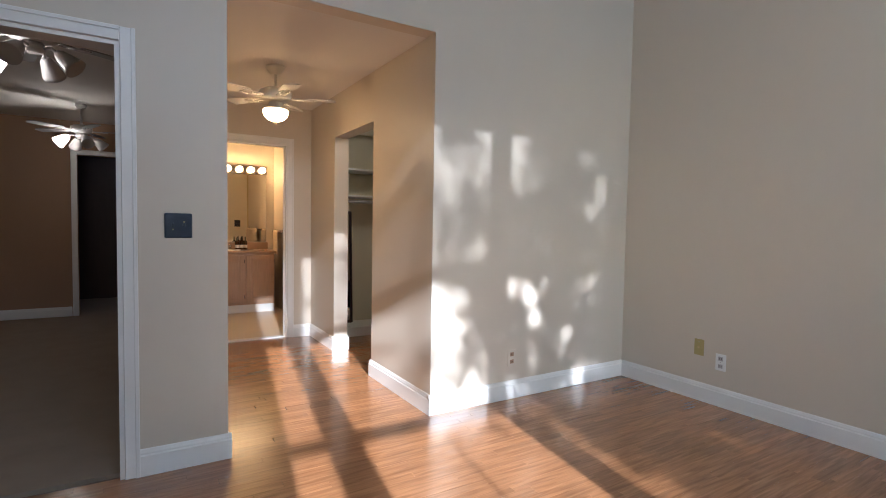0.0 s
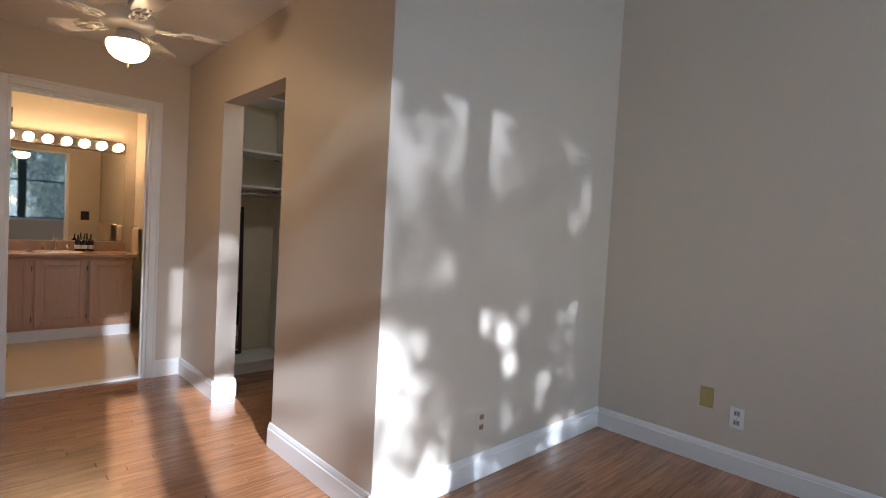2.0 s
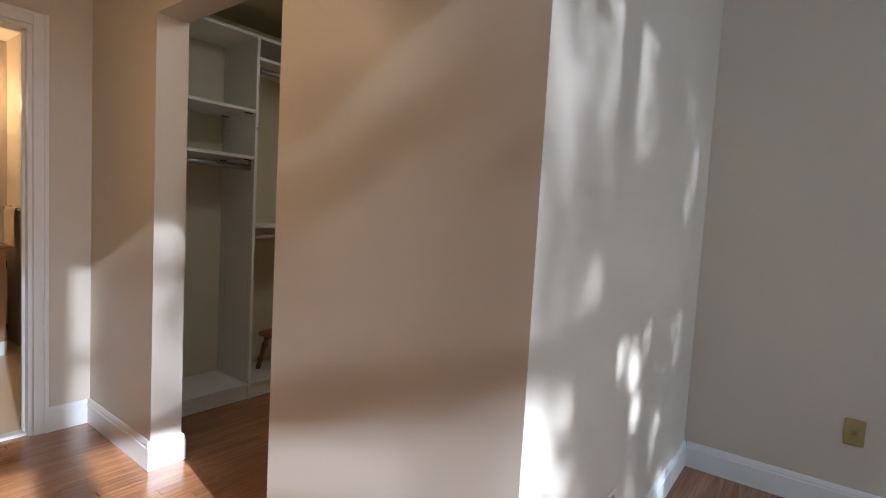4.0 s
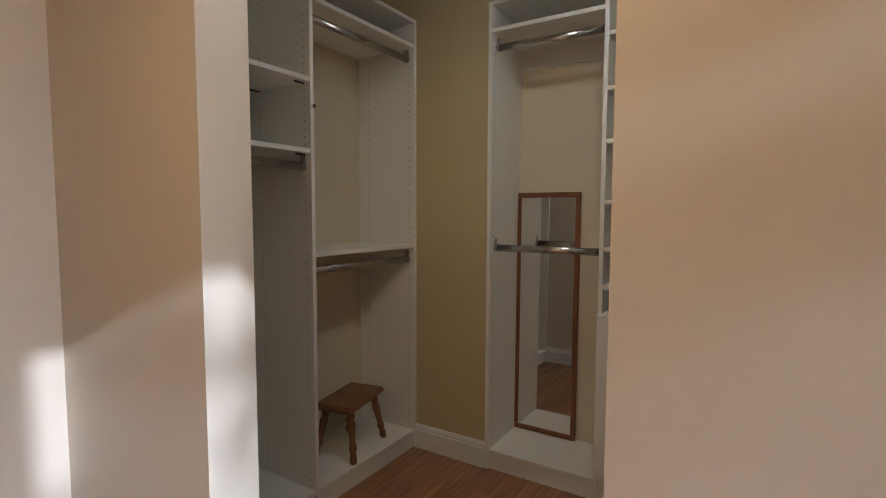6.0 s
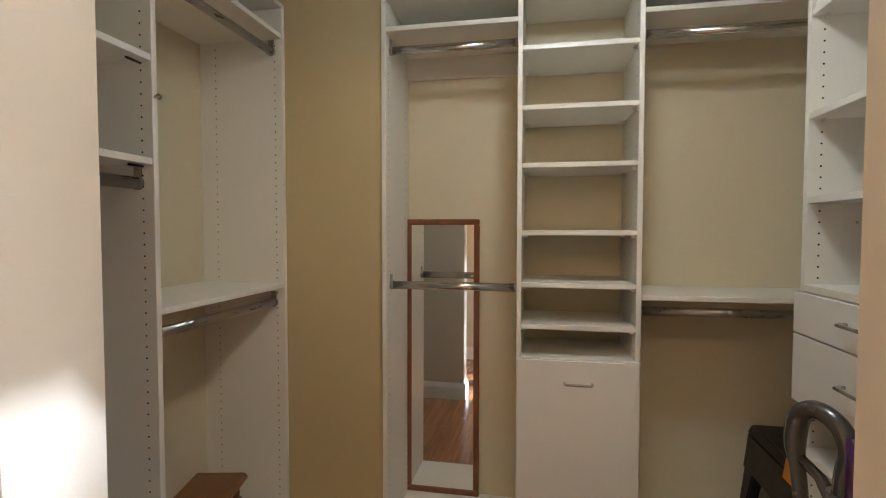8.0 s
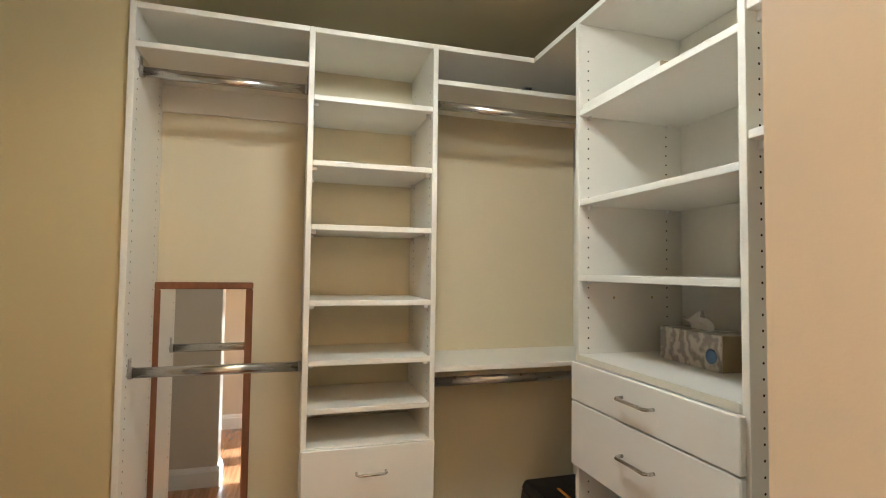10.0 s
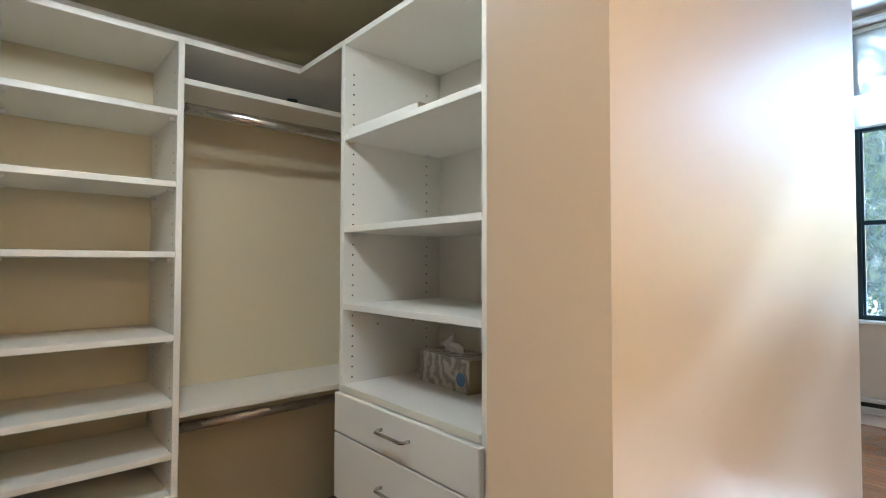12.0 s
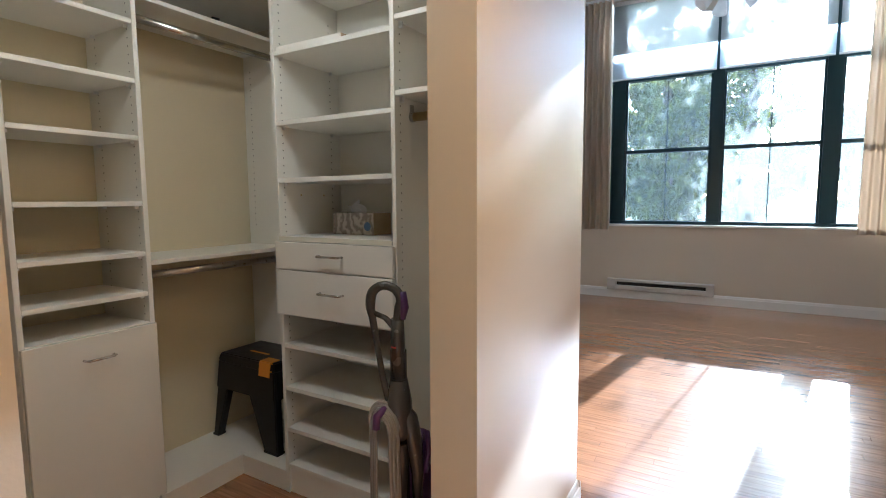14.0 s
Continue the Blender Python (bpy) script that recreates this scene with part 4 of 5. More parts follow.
# wooden stool
stool = thing("step_stool", 1.15, 2.485, PLINTH, "small stained pine stool with turned legs", "stool", turn=12)
SM = pose(1.15, 2.485, PLINTH, 0, 0, 12)


def stool_part(name, bm):
    bmesh.ops.transform(bm, matrix=SM, verts=bm.verts[:])
    return part(name, bm, PINE, stool)


stool_part("seat", boxed(-0.17, 0.17, -0.105, 0.105, 0.235, 0.268, bevel=0.012))
for sx in (-1, 1):
    for sy in (-1, 1):
        top, foot = Vector((0.11 * sx, 0.065 * sy, 0.238)), Vector((0.155 * sx, 0.105 * sy, 0.0))
        prof = [(0, 0.016), (0.12, 0.020), (0.2, 0.013), (0.27, 0.021), (0.4, 0.017), (0.62, 0.014), (0.72, 0.020), (0.8, 0.013), (0.9, 0.018), (1, 0.014)]
        stool_part("leg", tube(bmesh.new(), [top.lerp(foot, u) for u, _ in prof], [r for _, r in prof], 12))

# black plastic step stool in the corner
bench = thing("plastic_step_stool", 1.60, 0.36, PLINTH, "black plastic step stool with orange inserts", "step stool")


def prism(bm, quad_top, quad_bottom):
    a = [bm.verts.new(q) for q in quad_top]
    b = [bm.verts.new(q) for q in quad_bottom]
    bm.faces.new(a)
    bm.faces.new(b[::-1])
    for i in range(4):
        bm.faces.new((a[i], b[i], b[(i + 1) % 4], a[(i + 1) % 4]))
    bmesh.ops.recalc_face_normals(bm, faces=bm.faces[:])
    bmesh.ops.bevel(bm, geom=bm.edges[:], offset=0.006, segments=2, affect="EDGES", clamp_overlap=True)
    return bm


def rect(x0, x1, y0, y1, z):
    return [(x0, y0, z), (x1, y0, z), (x1, y1, z), (x0, y1, z)]


bx0, bx1, by0, by1 = 1.36, 1.76, 0.17, 0.43
part("tread", prism(bmesh.new(), rect(bx0, bx1, by0, by1, 0.545), rect(bx0 - 0.012, bx1 + 0.012, by0 - 0.012, by1 + 0.012, 0.505)), BLACK, bench)
part("apron", prism(bmesh.new(), rect(bx0 - 0.008, bx1 + 0.008, by1 - 0.006, by1 + 0.010, 0.507), rect(bx0 - 0.02, bx1 + 0.02, by1 + 0.006, by1 + 0.022, 0.36)), BLACK, bench)
part("apron", prism(bmesh.new(), rect(bx0 - 0.010, bx0 + 0.008, by0, by1, 0.507), rect(bx0 - 0.022, bx0 - 0.006, by0 - 0.01, by1 + 0.01, 0.36)), BLACK, bench)
part("apron", prism(bmesh.new(), rect(bx1 - 0.008, bx1 + 0.010, by0, by1, 0.507), rect(bx1 + 0.006, bx1 + 0.022, by0 - 0.01, by1 + 0.01, 0.36)), BLACK, bench)
for sx, x in ((-1, bx0), (1, bx1)):
    for sy, y in ((-1, by0), (1, by1)):
        wide = 0.19 if sx < 0 else 0.075
        xt0, xt1 = (x - 0.014, x + wide) if sx < 0 else (x - wide, x + 0.014)
        xb0, xb1 = (x - 0.045, x + 0.05) if sx < 0 else (x + 0.002, x + 0.042)
        yt0, yt1 = (y - 0.014, y + 0.03) if sy < 0 else (y - 0.03, y + 0.014)
        o = 0.022 * sy
        part("leg", prism(bmesh.new(), rect(xt0, xt1, yt0, yt1, 0.40), rect(xb0, xb1, yt0 + o, yt1 + o, PLINTH + 0.004)), BLACK, bench)
        part("rubber_foot", boxed(xb0 - 0.003, xb1 + 0.003, yt0 + o - 0.003, yt1 + o + 0.003, PLINTH, PLINTH + 0.014, bevel=0.004), BLACK, bench)
part("insert", boxed(1.50, 1.64, by1 - 0.10, by1 - 0.088, 0.544, 0.548, bevel=0.001), YELLOW, bench, "orange groove insert")
part("insert", prism(bmesh.new(), rect(bx0 + 0.01, bx0 + 0.10, by1 - 0.06, by1 + 0.006, 0.549), rect(bx0 + 0.01, bx0 + 0.10, by1 - 0.03, by1 + 0.017, 0.47)), YELLOW, bench, "orange plastic latch")

# tissue box on the drawer tower
tis = thing("tissue_box", 0.945, 0.26, 1.178, "half-open patterned tissue box on the white shelf", "tissue box", turn=-4)
TM = pose(0.945, 0.26, 1.178, 0, 0, -4)


def tis_part(name, bm, material, label=""):
    bmesh.ops.transform(bm, matrix=TM, verts=bm.verts[:])
    return part(name, bm, material, tis, label)


carton = tis_part("carton", boxed(-0.135, 0.115, -0.058, 0.058, 0, 0.098, bevel=0.002), CARD, "printed marbled carton")
tis_part("end_panel", boxed(-0.138, -0.135, -0.056, 0.056, 0.002, 0.096), CARD_BROWN, "plain brown end flap")
tis_part("print_badge", tube(bmesh.new(), [(-0.10, 0.058, 0.038), (-0.10, 0.0592, 0.038)], 0.02, 14), BLUE, "round blue printed badge")
bm = bmesh.new()
tuft = []
for i in range(9):
    a = i / 8
    tuft.append([(-0.045 + 0.09 * a, 0.02 * math.sin(a * 9) * k, 0.098 + (0.045 + 0.014 * math.sin(a * 13 + 1)) * k * (0.6 + 0.4 * math.sin(math.pi * a))) for k in (0, 0.5, 1.0)])
for off in (0, 0.003):
    rows = [[bm.verts.new((x, y + off + (0.02 * (j - 1) if j else 0), z)) for j, (x, y, z) in enumerate(col)] for col in tuft]
    for a, b in zip(rows, rows[1:]):
        for i in range(2):
            bm.faces.new((a[i], a[i + 1], b[i + 1], b[i])).smooth = True
tis_part("tissue", bm, TISSUE, "white paper tissue sticking up")

# loose shelf board and a small peg
board = thing("loose_board", 0.98, 0.40, 1.958, "loose white board lying on the shelf", "board")
part("plank", boxed(0.80, 1.155, 0.475, 0.525, 1.958, 1.974, bevel=0.0015), MELAMINE, board)
part("end_face", boxed(0.797, 0.80, 0.477, 0.523, 1.9585, 1.9735), CARD_BROWN, board, "raw brown end")
peg = thing("small_clip", 1.60, 0.60, 2.135, "small black plastic clip on the white shelf", "clip")
bm = tube(bmesh.new(), [(1.51, 0.565, 2.143), (1.51, 0.545, 2.143), (1.51, 0.53, 2.15)], [0.008, 0.01, 0.006], 8)
part("clip_body", bm, BLACK, peg)

# upright vacuum cleaner
VX, VY = 0.315, 0.82
vac = thing("upright_vacuum", VX, VY, 0, "grey and purple upright vacuum cleaner with coiled hose", "vacuum cleaner")
head = box(bmesh.new(), VX - 0.15, VX + 0.15, VY - 0.14, VY + 0.04, 0.015, 0.085, 0.02)
part("cleaner_head", head, GREY, vac)
bm = bmesh.new()
bmesh.ops.create_uvsphere(bm, u_segments=24, v_segments=14, radius=0.09)
bmesh.ops.translate(bm, verts=bm.verts[:], vec=(VX, VY - 0.02, 0.11))
for f in bm.faces:
    f.smooth = True
part("ball", bm, PURPLE, vac, "purple ball joint")
part("motor_housing", tube(bmesh.new(), [(VX - 0.02, VY - 0.04, 0.15), (VX - 0.02, VY - 0.05, 0.26), (VX - 0.02, VY - 0.05, 0.30)], [0.07, 0.075, 0.06], 20), GREY, vac)
bin_ = part("dust_bin", tube(bmesh.new(), [(VX - 0.01, VY - 0.055, 0.30), (VX - 0.01, VY - 0.06, 0.44), (VX - 0.01, VY - 0.06, 0.50)], [0.046, 0.050, 0.048], 20), PURPLE, vac, "dark purple dust bin")
part("cyclone_cap", tube(bmesh.new(), [(VX - 0.01, VY - 0.06, 0.50), (VX - 0.01, VY - 0.06, 0.54), (VX - 0.01, VY - 0.06, 0.59)], [0.052, 0.048, 0.026], 18), PURPLE, vac)
part("bin_handle", tube(bmesh.new(), [(VX - 0.03, VY - 0.055, 0.57), (VX - 0.06, VY - 0.03, 0.61), (VX - 0.078, VY - 0.01, 0.57), (VX - 0.07, VY, 0.50)], 0.009, 8), PURPLE, vac)
part("wand", tube(bmesh.new(), [(VX + 0.005, VY + 0.02, 0.16), (VX - 0.005, VY + 0.035, 0.60), (VX - 0.012, VY + 0.05, 0.78)], [0.027, 0.026, 0.024], 14), GREY, vac)
part("wand_collar", tube(bmesh.new(), [(VX - 0.004, VY + 0.034, 0.60), (VX - 0.006, VY + 0.038, 0.64), (VX - 0.010, VY + 0.045, 0.73), (VX - 0.012, VY + 0.05, 0.80)], [0.032, 0.042, 0.038, 0.026], 14), GREY, vac)
part("hose_cuff", tube(bmesh.new(), [(VX - 0.045, VY + 0.005, 0.34), (VX - 0.05, VY + 0.012, 0.50), (VX - 0.046, VY + 0.022, 0.60), (VX - 0.036, VY + 0.034, 0.68), (VX - 0.028, VY + 0.04, 0.71)], [0.014, 0.019, 0.026, 0.026, 0.014], 14), GREY, vac)
part("grip_tube", tube(bmesh.new(), [(VX - 0.012, VY + 0.05, 0.79), (VX - 0.018, VY + 0.06, 0.93), (VX - 0.02, VY + 0.063, 0.985)], [0.024, 0.021, 0.019], 12), GREY, vac)
ribs = [(0.80 + i * 0.0037, 0.0255 if i % 2 else 0.0225) for i in range(25)]
part("ribbed_sleeve", tube(bmesh.new(), [(VX - 0.0125, VY + 0.0505, z) for z, _ in ribs], [r for _, r in ribs], 14), BLACK, vac)
loop = [(-0.02, 0.063, 0.965, 0.0135), (-0.024, 0.062, 1.01, 0.014), (-0.030, 0.06, 1.045, 0.014), (-0.012, 0.066, 1.073, 0.013), (0.025, 0.075, 1.080, 0.013), (0.054, 0.082, 1.060, 0.015), (0.062, 0.084, 1.02, 0.0145), (0.056, 0.082, 0.98, 0.011), (0.044, 0.076, 0.89, 0.0095), (0.030, 0.068, 0.79, 0.0095), (0.018, 0.060, 0.73, 0.0105), (0.0, 0.052, 0.71, 0.013)]
curve = smooth(loop, 5)
part("handle_loop", tube(bmesh.new(), [(VX + q[0], VY + q[1], q[2]) for q in curve], [q[3] for q in curve], 12), GREY, vac)
part("handle_brace", tube(bmesh.new(), [(VX + 0.06, VY + 0.082, 1.0), (VX + 0.02, VY + 0.07, 0.985), (VX - 0.015, VY + 0.063, 0.955)], [0.008, 0.008, 0.012], 10), GREY, vac)
part("trigger", tube(bmesh.new(), [(VX - 0.038, VY + 0.06, 1.065), (VX - 0.044, VY + 0.06, 1.02), (VX - 0.038, VY + 0.061, 0.985)], [0.010, 0.013, 0.008], 10), PURPLE, vac, "purple trigger")
part("red_mark", boxed(VX - 0.024, VX - 0.008, VY + 0.076, VY + 0.079, 0.90, 0.906), surface("red_print", (0.5, 0.03, 0.02), 0.4), vac)
for k in range(6):
    r = 0.024 + 0.003 * (k % 2)
    off = 0.008 * k
    pts = []
    for i in range(25):
        a = math.pi * (-0.12 + 1.24 * i / 24)
        pts.append((VX + 0.028 - 0.5 * off + (r + 0.006 * (5 - k)) * math.cos(a), VY + 0.072 + 0.007 * k, 0.665 - 0.007 * k + 0.062 * math.sin(a)))
    pts = [(pts[0][0] - 0.004, pts[0][1], 0.20 + 0.03 * k), (pts[0][0] + 0.003, pts[0][1], 0.42)] + pts + [(pts[-1][0] - 0.003, pts[-1][1], 0.42), (pts[-1][0] + 0.006, pts[-1][1], 0.17 + 0.03 * k)]
    part("hose_coil", tube(bmesh.new(), pts, 0.0048, 8), HOSE, vac, "looped grey power cord")
part("cord_hook", tube(bmesh.new(), [(VX + 0.014, VY + 0.045, 0.705), (VX + 0.018, VY + 0.085, 0.71), (VX + 0.02, VY + 0.118, 0.70), (VX + 0.02, VY + 0.122, 0.665)], 0.012, 10), PURPLE, vac, "purple cord hook")

# ---- bathroom ----
VF, VB = 4.30, 4.846
vanity = thing("bathroom_vanity", -0.6, 4.57, 0, "pale oak bathroom vanity with raised-panel doors", "vanity")
part("carcass", boxed(-1.49, 0.0, VF + 0.019, VB, 0.11, 0.80, bevel=0.002), VANITY_OAK, vanity)
part("toe_kick", boxed(-1.49, 0.0, VF + 0.03, VF + 0.05, 0, 0.11), TRIM, vanity, "white toe kick")


def raised_door(x0, x1, z0, z1):
    bm = box(bmesh.new(), x0, x1, VF, VF + 0.018, z0, z1, 0.003)
    d = part("cabinet_door", bm, VANITY_OAK, vanity)
    w = 0.055
    bm = box(bmesh.new(), x0, x0 + w, VF - 0.006, VF, z0, z1, 0.003)
    box(bm, x1 - w, x1, VF - 0.006, VF, z0, z1, 0.003)
    box(bm, x0 + w, x1 - w, VF - 0.006, VF, z0, z0 + w, 0.003)
    box(bm, x0 + w, x1 - w, VF - 0.006, VF, z1 - w, z1, 0.003)
    part("door_frame", bm, VANITY_OAK, d)
    part("raised_panel", boxed(x0 + w + 0.02, x1 - w - 0.02, VF - 0.007, VF, z0 + w + 0.02, z1 - w - 0.02, bevel=0.006), VANITY_OAK, d)
    for z in (z0 + 0.08, z1 - 0.08):
        part("hinge", boxed(x1 + 0.001, x1 + 0.008, VF - 0.003, VF + 0.01, z - 0.025, z + 0.025), DARK_FRAME, d)


for a, b in ((-1.47, -1.24), (-1.23, -0.82), (-0.795, -0.395), (-0.37, -0.012)):
    raised_door(a, b, 0.14, 0.775)
top = thing("bathroom_worktop", -0.7, 4.57, 0.80, "brown laminate worktop with a backsplash on the vanity", "worktop")
part("slab", boxed(-1.495, 0.02, VF - 0.02, VB, 0.80, 0.835, bevel=0.006), COUNTER, top)
part("backsplash", boxed(-1.495, 0.02, VB - 0.02, VB, 0.835, 0.93, bevel=0.003), COUNTER, top)
basin = thing("wash_basin", -0.6, 4.57, 0.835, "oval cream wash basin set in the vanity top", "basin")
part("rim", tube(bmesh.new(), [(-0.6, 4.55, 0.834), (-0.6, 4.55, 0.842), (-0.6, 4.55, 0.8425), (-0.6, 4.55, 0.836)], [0.20, 0.195, 0.165, 0.15], 28), TRIM, basin)
tap = thing("basin_tap", -0.6, 4.76, 0.835, "chrome basin tap with two handles", "tap")
part("spout", tube(bmesh.new(), [(-0.6, 4.76, 0.835), (-0.6, 4.76, 0.92), (-0.6, 4.74, 0.955), (-0.6, 4.69, 0.96), (-0.6, 4.65, 0.94)], [0.018, 0.013, 0.012, 0.011, 0.010], 12), CHROME, tap)
for x in (-0.70, -0.50):
    part("tap_handle", tube(bmesh.new(), [(x, 4.77, 0.835), (x, 4.77, 0.87), (x, 4.77, 0.885), (x, 4.77, 0.90)], [0.016, 0.011, 0.02, 0.012], 12), CHROME, tap)
bath_mirror = thing("bathroom_mirror", -0.75, 4.84, 0.93, "large frameless mirror above the vanity", "mirror")
part("mirror_glass", boxed(-1.49, 0.0, 4.842, 4.848, 0.94, 1.90, bevel=0.001), MIRROR, bath_mirror)
bar = thing("vanity_light_bar", -0.6, 4.84, 1.96, "chrome vanity light bar with round lit bulbs", "light bar")
part("back_plate", boxed(-1.22, 0.0, 4.80, 4.848, 1.905, 2.02, bevel=0.004), CHROME, bar)
for i in range(8):
    x = -0.07 - 0.152 * i
    sock = part("socket", tube(bmesh.new(), [(x, 4.80, 1.962), (x, 4.785, 1.962)], 0.02, 12), CHROME, bar)
    bm = bmesh.new()
    bmesh.ops.create_uvsphere(bm, u_segments=16, v_segments=10, radius=0.042)
    bmesh.ops.translate(bm, verts=bm.verts[:], vec=(x, 4.748, 1.962))
    for f in bm.faces:
        f.smooth = True
    part("bulb", bm, BULB, bar, "glowing round bulb")
for x, h in ((-0.42, 0.17), (-0.365, 0.18), (-0.31, 0.175)):
    b = thing("pump_bottle", x, 4.72, 0.835, "dark amber pump bottle on the vanity top", "bottle", "pump bottles")
    part("bottle_body", tube(bmesh.new(), [(x, 4.72, 0.835), (x, 4.72, 0.84), (x, 4.72, 0.835 + h * 0.62), (x, 4.72, 0.835 + h * 0.72)], [0.024, 0.027, 0.027, 0.012], 14), BOTTLE, b)
    part("bottle_label", tube(bmesh.new(), [(x, 4.72, 0.86), (x, 4.72, 0.90)], 0.0274, 14, False), LABEL, b)
    part("pump", tube(bmesh.new(), [(x, 4.72, 0.835 + h * 0.72), (x, 4.72, 0.835 + h), (x, 4.70, 0.835 + h), (x, 4.685, 0.83 + h)], [0.009, 0.006, 0.006, 0.004], 8), BLACK, b)
rail = thing("towel_rail", 0.08, 4.5, 1.10, "chrome towel rail on the bathroom wall", "towel rail")
for y in (4.25, 4.72):
    part("bracket", tube(bmesh.new(), [(0.11, y, 1.10), (0.06, y, 1.10)], [0.022, 0.012], 12), CHROME, rail)
part("bar", tube(bmesh.new(), [(0.062, 4.24, 1.10), (0.062, 4.73, 1.10)], 0.008, 10), CHROME, rail)
rail = thing("towel_rail", 0.08, 3.5, 1.10, "chrome towel rail on the bathroom wall", "towel rail")
for y in (2.98, 4.0):
    part("bracket", tube(bmesh.new(), [(0.11, y, 1.10), (0.06, y, 1.10)], [0.022, 0.012], 12), CHROME, rail)
part("bar", tube(bmesh.new(), [(0.062, 2.97, 1.10), (0.062, 4.01, 1.10)], 0.008, 10), CHROME, rail)


def hung_towel(y0, y1, label):
    """A towel folded over the rail, from y0 to y1."""
    tw = thing("bath_towel", 0.062, (y0 + y1) / 2, 0.75, label, "towel", "bath towels")
    bm = bmesh.new()
    prof = [(0.042, 0.78), (0.044, 1.08), (0.052, 1.108), (0.064, 1.112), (0.076, 1.106), (0.082, 1.08), (0.084, 0.86)]
    cols = []
    for i in range(13):
        y = y0 + i * (y1 - y0) / 12
        cols.append([(x + 0.003 * math.sin(i * 1.7 + z * 9), y, z) for x, z in prof])
    for off in (0.0, -0.005):
        rows = [[bm.verts.new((x + off, y, z + (off and 0.004))) for x, y, z in c] for c in cols]
        for a, b in zip(rows, rows[1:]):
            for i in range(len(prof) - 1):
                bm.faces.new((a[i], a[i + 1], b[i + 1], b[i])).smooth = True
    part("cloth", bm, TOWEL, tw)


hung_towel(4.32, 4.584, "folded tan cotton towel over the rail")
hung_towel(3.02, 3.42, "cream cotton towel hanging folded on a rail")
hung_towel(3.47, 3.95, "cream cotton towel hanging folded on a rail")
sw = thing("switch_plate", -0.063, HALL_N + 0.12, 1.19, "dark metal switch plate beside the bathroom door", "light switch")
part("plate", boxed(-0.112, -0.014, HALL_N + 0.12, HALL_N + 0.128, 1.132, 1.252, bevel=0.003), SWITCH, sw)
for x in (-0.086, -0.04):
    part("toggle", boxed(x - 0.005, x + 0.005, HALL_N + 0.128, HALL_N + 0.142, 1.184, 1.202, bevel=0.002), SWITCH, sw, "dark toggle lever")

# ---- outdoors ----
structure("ground", boxed(-400, 400, -800, SOUTH - 0.26, -0.75, -0.6), GRASS, "lawn reaching to the horizon outside", "ground")
structure("pavement", boxed(-30, 30, -30, -18, -0.6, -0.55), ASPHALT, "pale concrete parking area outside", "pavement")


def tree(x, y, height, spread, low, leaves, seed, label, leaf=1.0):
    rnd = random.Random(seed)
    t = thing("tree", x, y, -0.62, label, "tree", "trees outside")
    bm = bmesh.new()
    tube(bm, [(x, y, -0.65), (x + 0.04, y, height * 0.3), (x - 0.05, y + 0.05, height * 0.62), (x, y, height * 0.95)], [0.2, 0.15, 0.09, 0.02], 9)
    tips = []
    for k in range(26):
        z0 = low + (height * 0.9 - low) * (k / 26) * 0.9
        a = rnd.random() * 2 * math.pi
        reach = spread * (0.5 + 0.5 * rnd.random()) * (1.0 - 1.0 * abs((z0 - low) / (height - low) - 0.4))
        p0 = Vector((x, y, z0))
        p2 = p0 + Vector((math.cos(a) * reach, math.sin(a) * reach, reach * (0.15 + 0.5 * rnd.random())))
        p1 = p0.lerp(p2, 0.5) + Vector((0, 0, 0.12))
        tube(bm, [p0, p1, p2], [0.045, 0.028, 0.008], 5)
        tips += [p0.lerp(p1, 0.7), p1, p1.lerp(p2, 0.5), p2]
        for j in range(3):
            q = p1.lerp(p2, rnd.random()) + Vector((rnd.gauss(0, 0.3), rnd.gauss(0, 0.3), rnd.gauss(0.05, 0.25)))
            tube(bm, [p1.lerp(p2, 0.3 + 0.2 * j), q], [0.012, 0.004], 4)
            tips.append(q)
    part("trunk", bm, BARK, t)
    verts, faces = [], []
    for k in range(leaves):
        c = rnd.choice(tips) + Vector((rnd.gauss(0, 0.15), rnd.gauss(0, 0.15), rnd.gauss(0, 0.13)))
        s = (0.04 + 0.045 * rnd.random()) * leaf
        turn = Euler((rnd.random() * 6.3, rnd.random() * 6.3, rnd.random() * 6.3)).to_matrix()
        n = len(verts)
        for u, w, h in ((-1.3, 0, 0), (0, -0.6, 0.15), (1.4, 0, 0), (0, 0.6, 0.15)):
            verts.append(c + turn @ Vector((u * s, w * s, h * s)))
        faces.append((n, n + 1, n + 2, n + 3))
    me = bpy.data.meshes.new("crown")
    me.from_pydata(verts, [], faces)
    me.materials.append(LEAF)
    crown = new("crown", me)
    crown.parent = t
    crown.matrix_parent_inverse = BASE[t.name].inverted()
    BASE[crown.name] = Matrix.Identity(4)


tree(1.3, -14.0, 8.5, 2.4, 2.4, 10000, 3, "leafy green tree outside the window")
tree(-0.76, -11.4, 6.9, 1.65, 2.8, 4000, 12, "tall leafy tree close before the window")
tree(3.4, -16.5, 9.5, 3.2, 0.6, 16000, 5, "dense leafy tree outside the window", 1.6)
tree(1.0, -12.0, 3.8, 1.7, 0.2, 9000, 6, "low bushy young tree outside the window", 1.35)
tree(-6.5, -30.0, 7.0, 3.0, 0.6, 5000, 8, "small far tree across the lawn", 2.0)
for k, (x, y, h) in enumerate(((-0.9, -24.0, 6.2), (2.6, -25.5, 7.0), (6.2, -24.5, 6.6), (9.8, -26.0, 7.2))):
    tree(x, y, h, 2.9, 0.1, 8000, 20 + k, "leafy tree in a row beyond the parking area", 2.2)

# ---- floor strips ----
STRIP = 0.057
rnd = random.Random(11)
cache = {}


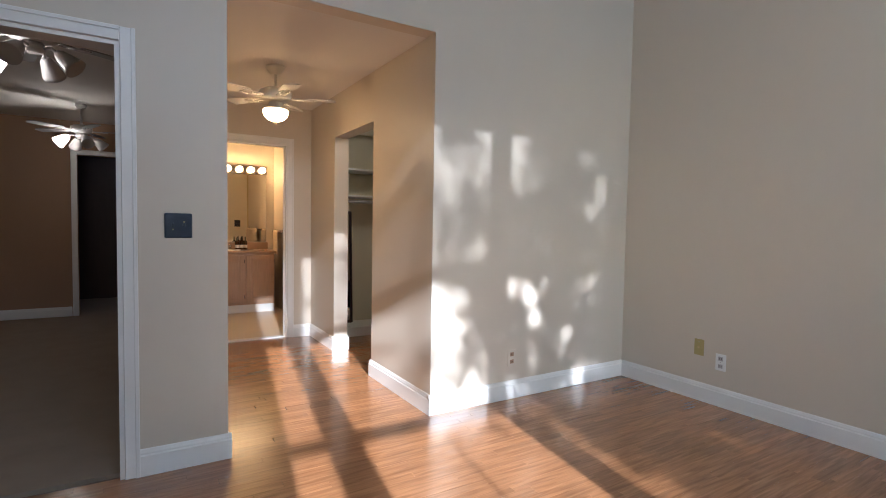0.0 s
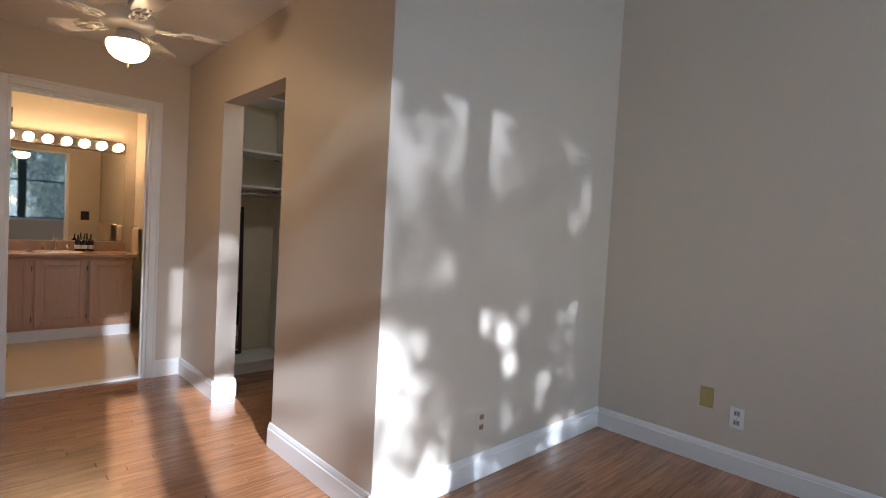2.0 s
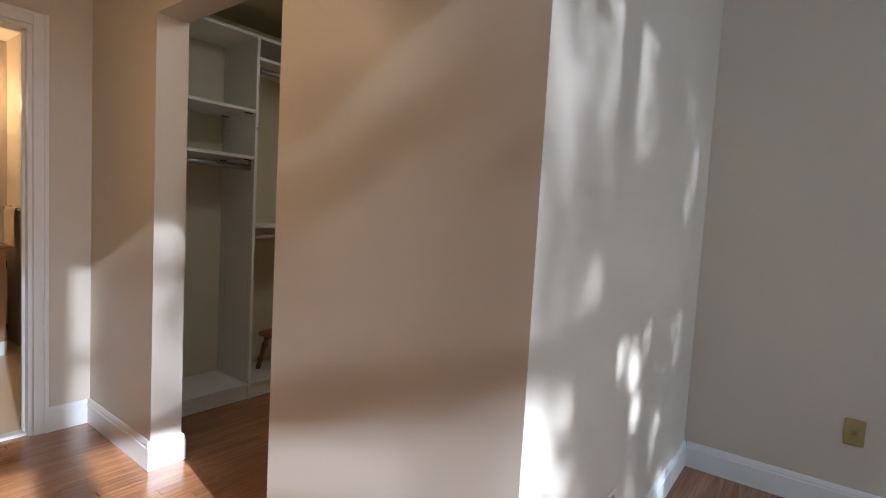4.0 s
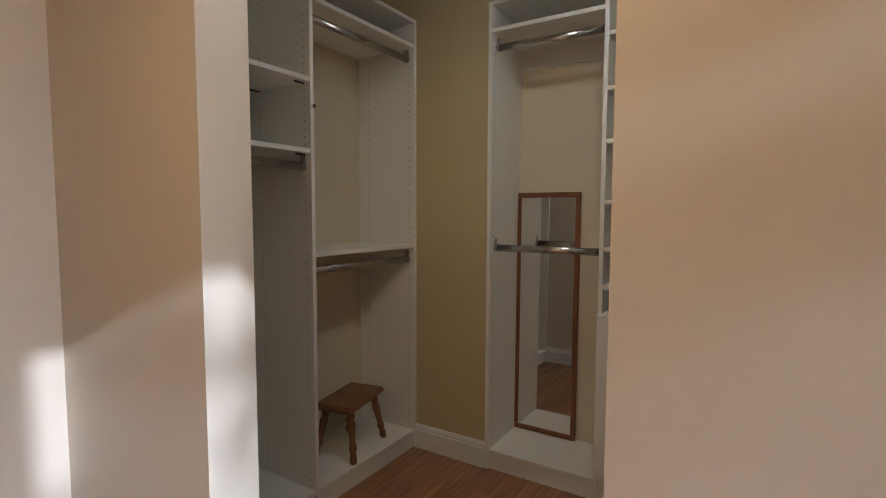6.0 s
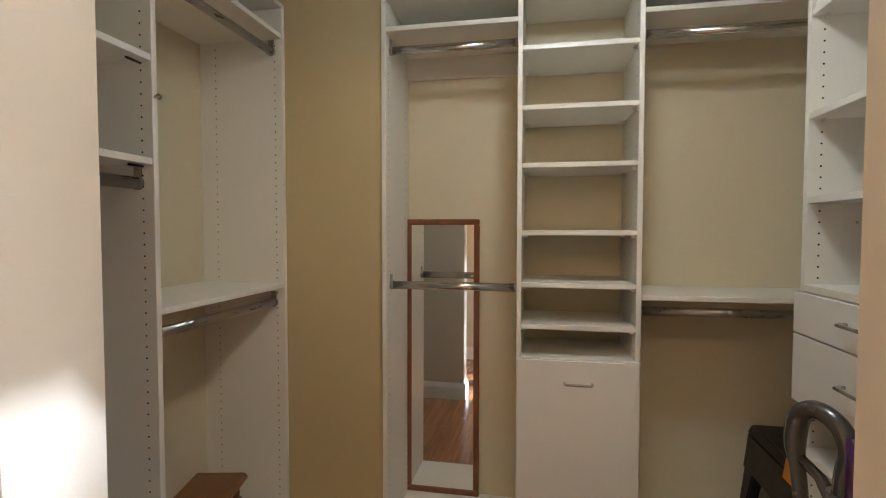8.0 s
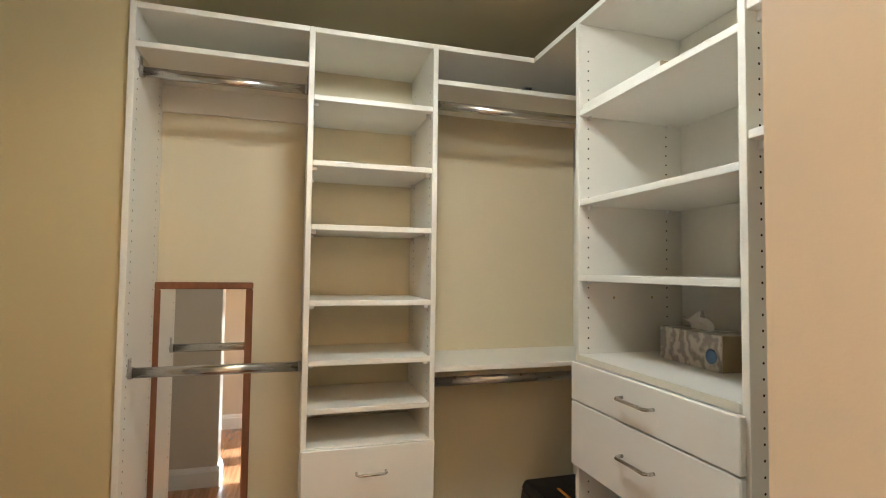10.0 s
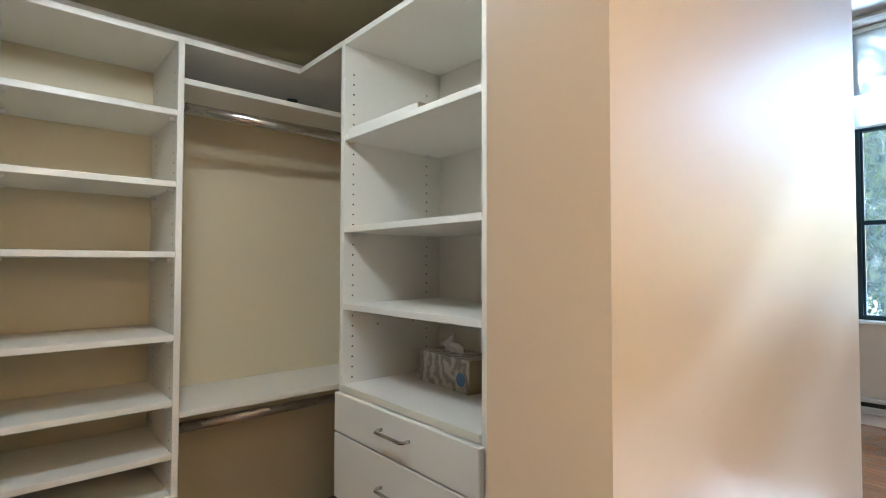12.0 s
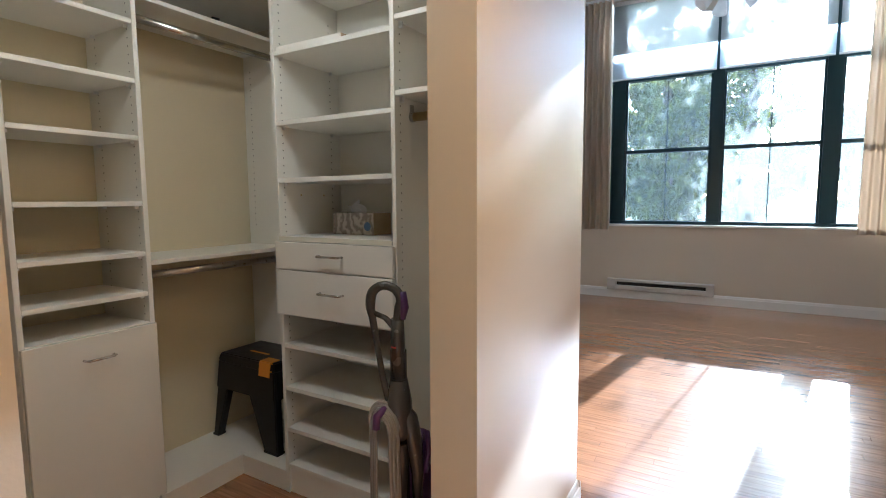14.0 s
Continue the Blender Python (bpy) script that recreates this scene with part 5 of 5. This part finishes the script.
def strip_mesh(length):
    key = round(length, 2)
    if key not in cache:
        g, c = 0.0003, 0.0006
        bm = bmesh.new()
        lo = [bm.verts.new(v) for v in ((g, g, -0.012), (key - g, g, -0.012), (key - g, STRIP - g, -0.012), (g, STRIP - g, -0.012))]
        md = [bm.verts.new((v.co.x, v.co.y, -0.0005)) for v in lo]
        hi = [bm.verts.new((v.co.x + (c if v.co.x < key / 2 else -c), v.co.y + (c if v.co.y < STRIP / 2 else -c), 0.0)) for v in lo]
        for a, b in ((lo, md), (md, hi)):
            for i in range(4):
                bm.faces.new((a[i], a[(i + 1) % 4], b[(i + 1) % 4], b[i]))
        bm.faces.new(hi)
        me = bpy.data.meshes.new("floor_strip")
        bm.to_mesh(me)
        bm.free()
        me.materials.append(OAK)
        cache[key] = me
    return cache[key]


floor = structure("floor", boxed(WEST, XE, SOUTH, SOUTH + 0.03, -0.012, -0.001), OAK, "glossy red oak strip floor", "floor")
verts, faces, singles = [], [], 0
y = 2.70
while y > SOUTH + 0.03:
    y0 = y - STRIP
    if y0 > HALL_N + 0.03:
        spans = [(WALL_T, XE)]
    elif y0 > OPEN_N or (0.1 < y0 < OPEN_S - STRIP):
        spans = [(HALL_W, 0.0), (WALL_T, XE)]
    elif y0 >= OPEN_S - STRIP:
        spans = [(HALL_W, XE)]
    elif y0 > 0:
        spans = [(HALL_W, 0.0)]
    else:
        spans = [(WEST, XE)]
    for a, b in spans:
        x = a
        while x < b - 0.02:
            length = min(b - x, rnd.choice((0.35, 0.5, 0.6, 0.75, 0.9, 1.1, 1.3)) if x > a else rnd.uniform(0.2, 1.0))
            if b - x - length < 0.15:
                length = b - x
            if singles < 300 and y > -1.9 and x < 0.9:
                ob = new("floor_strip", strip_mesh(length))
                ob.location = (x, y0, 0)
                ob.parent = floor
                singles += 1
            else:
                me = strip_mesh(length)
                n = len(verts)
                verts += [(v.co.x + x, v.co.y + y0, v.co.z) for v in me.vertices]
                faces += [tuple(n + i for i in p.vertices) for p in me.polygons]
            x += length
    y = y0
me = bpy.data.meshes.new("floor_strips")
me.from_pydata(verts, [], faces)
me.materials.append(OAK)
rest = new("floor_strips", me)
rest.parent = floor
tagged(rest, "further red oak strips of the floor", kind="stuff")
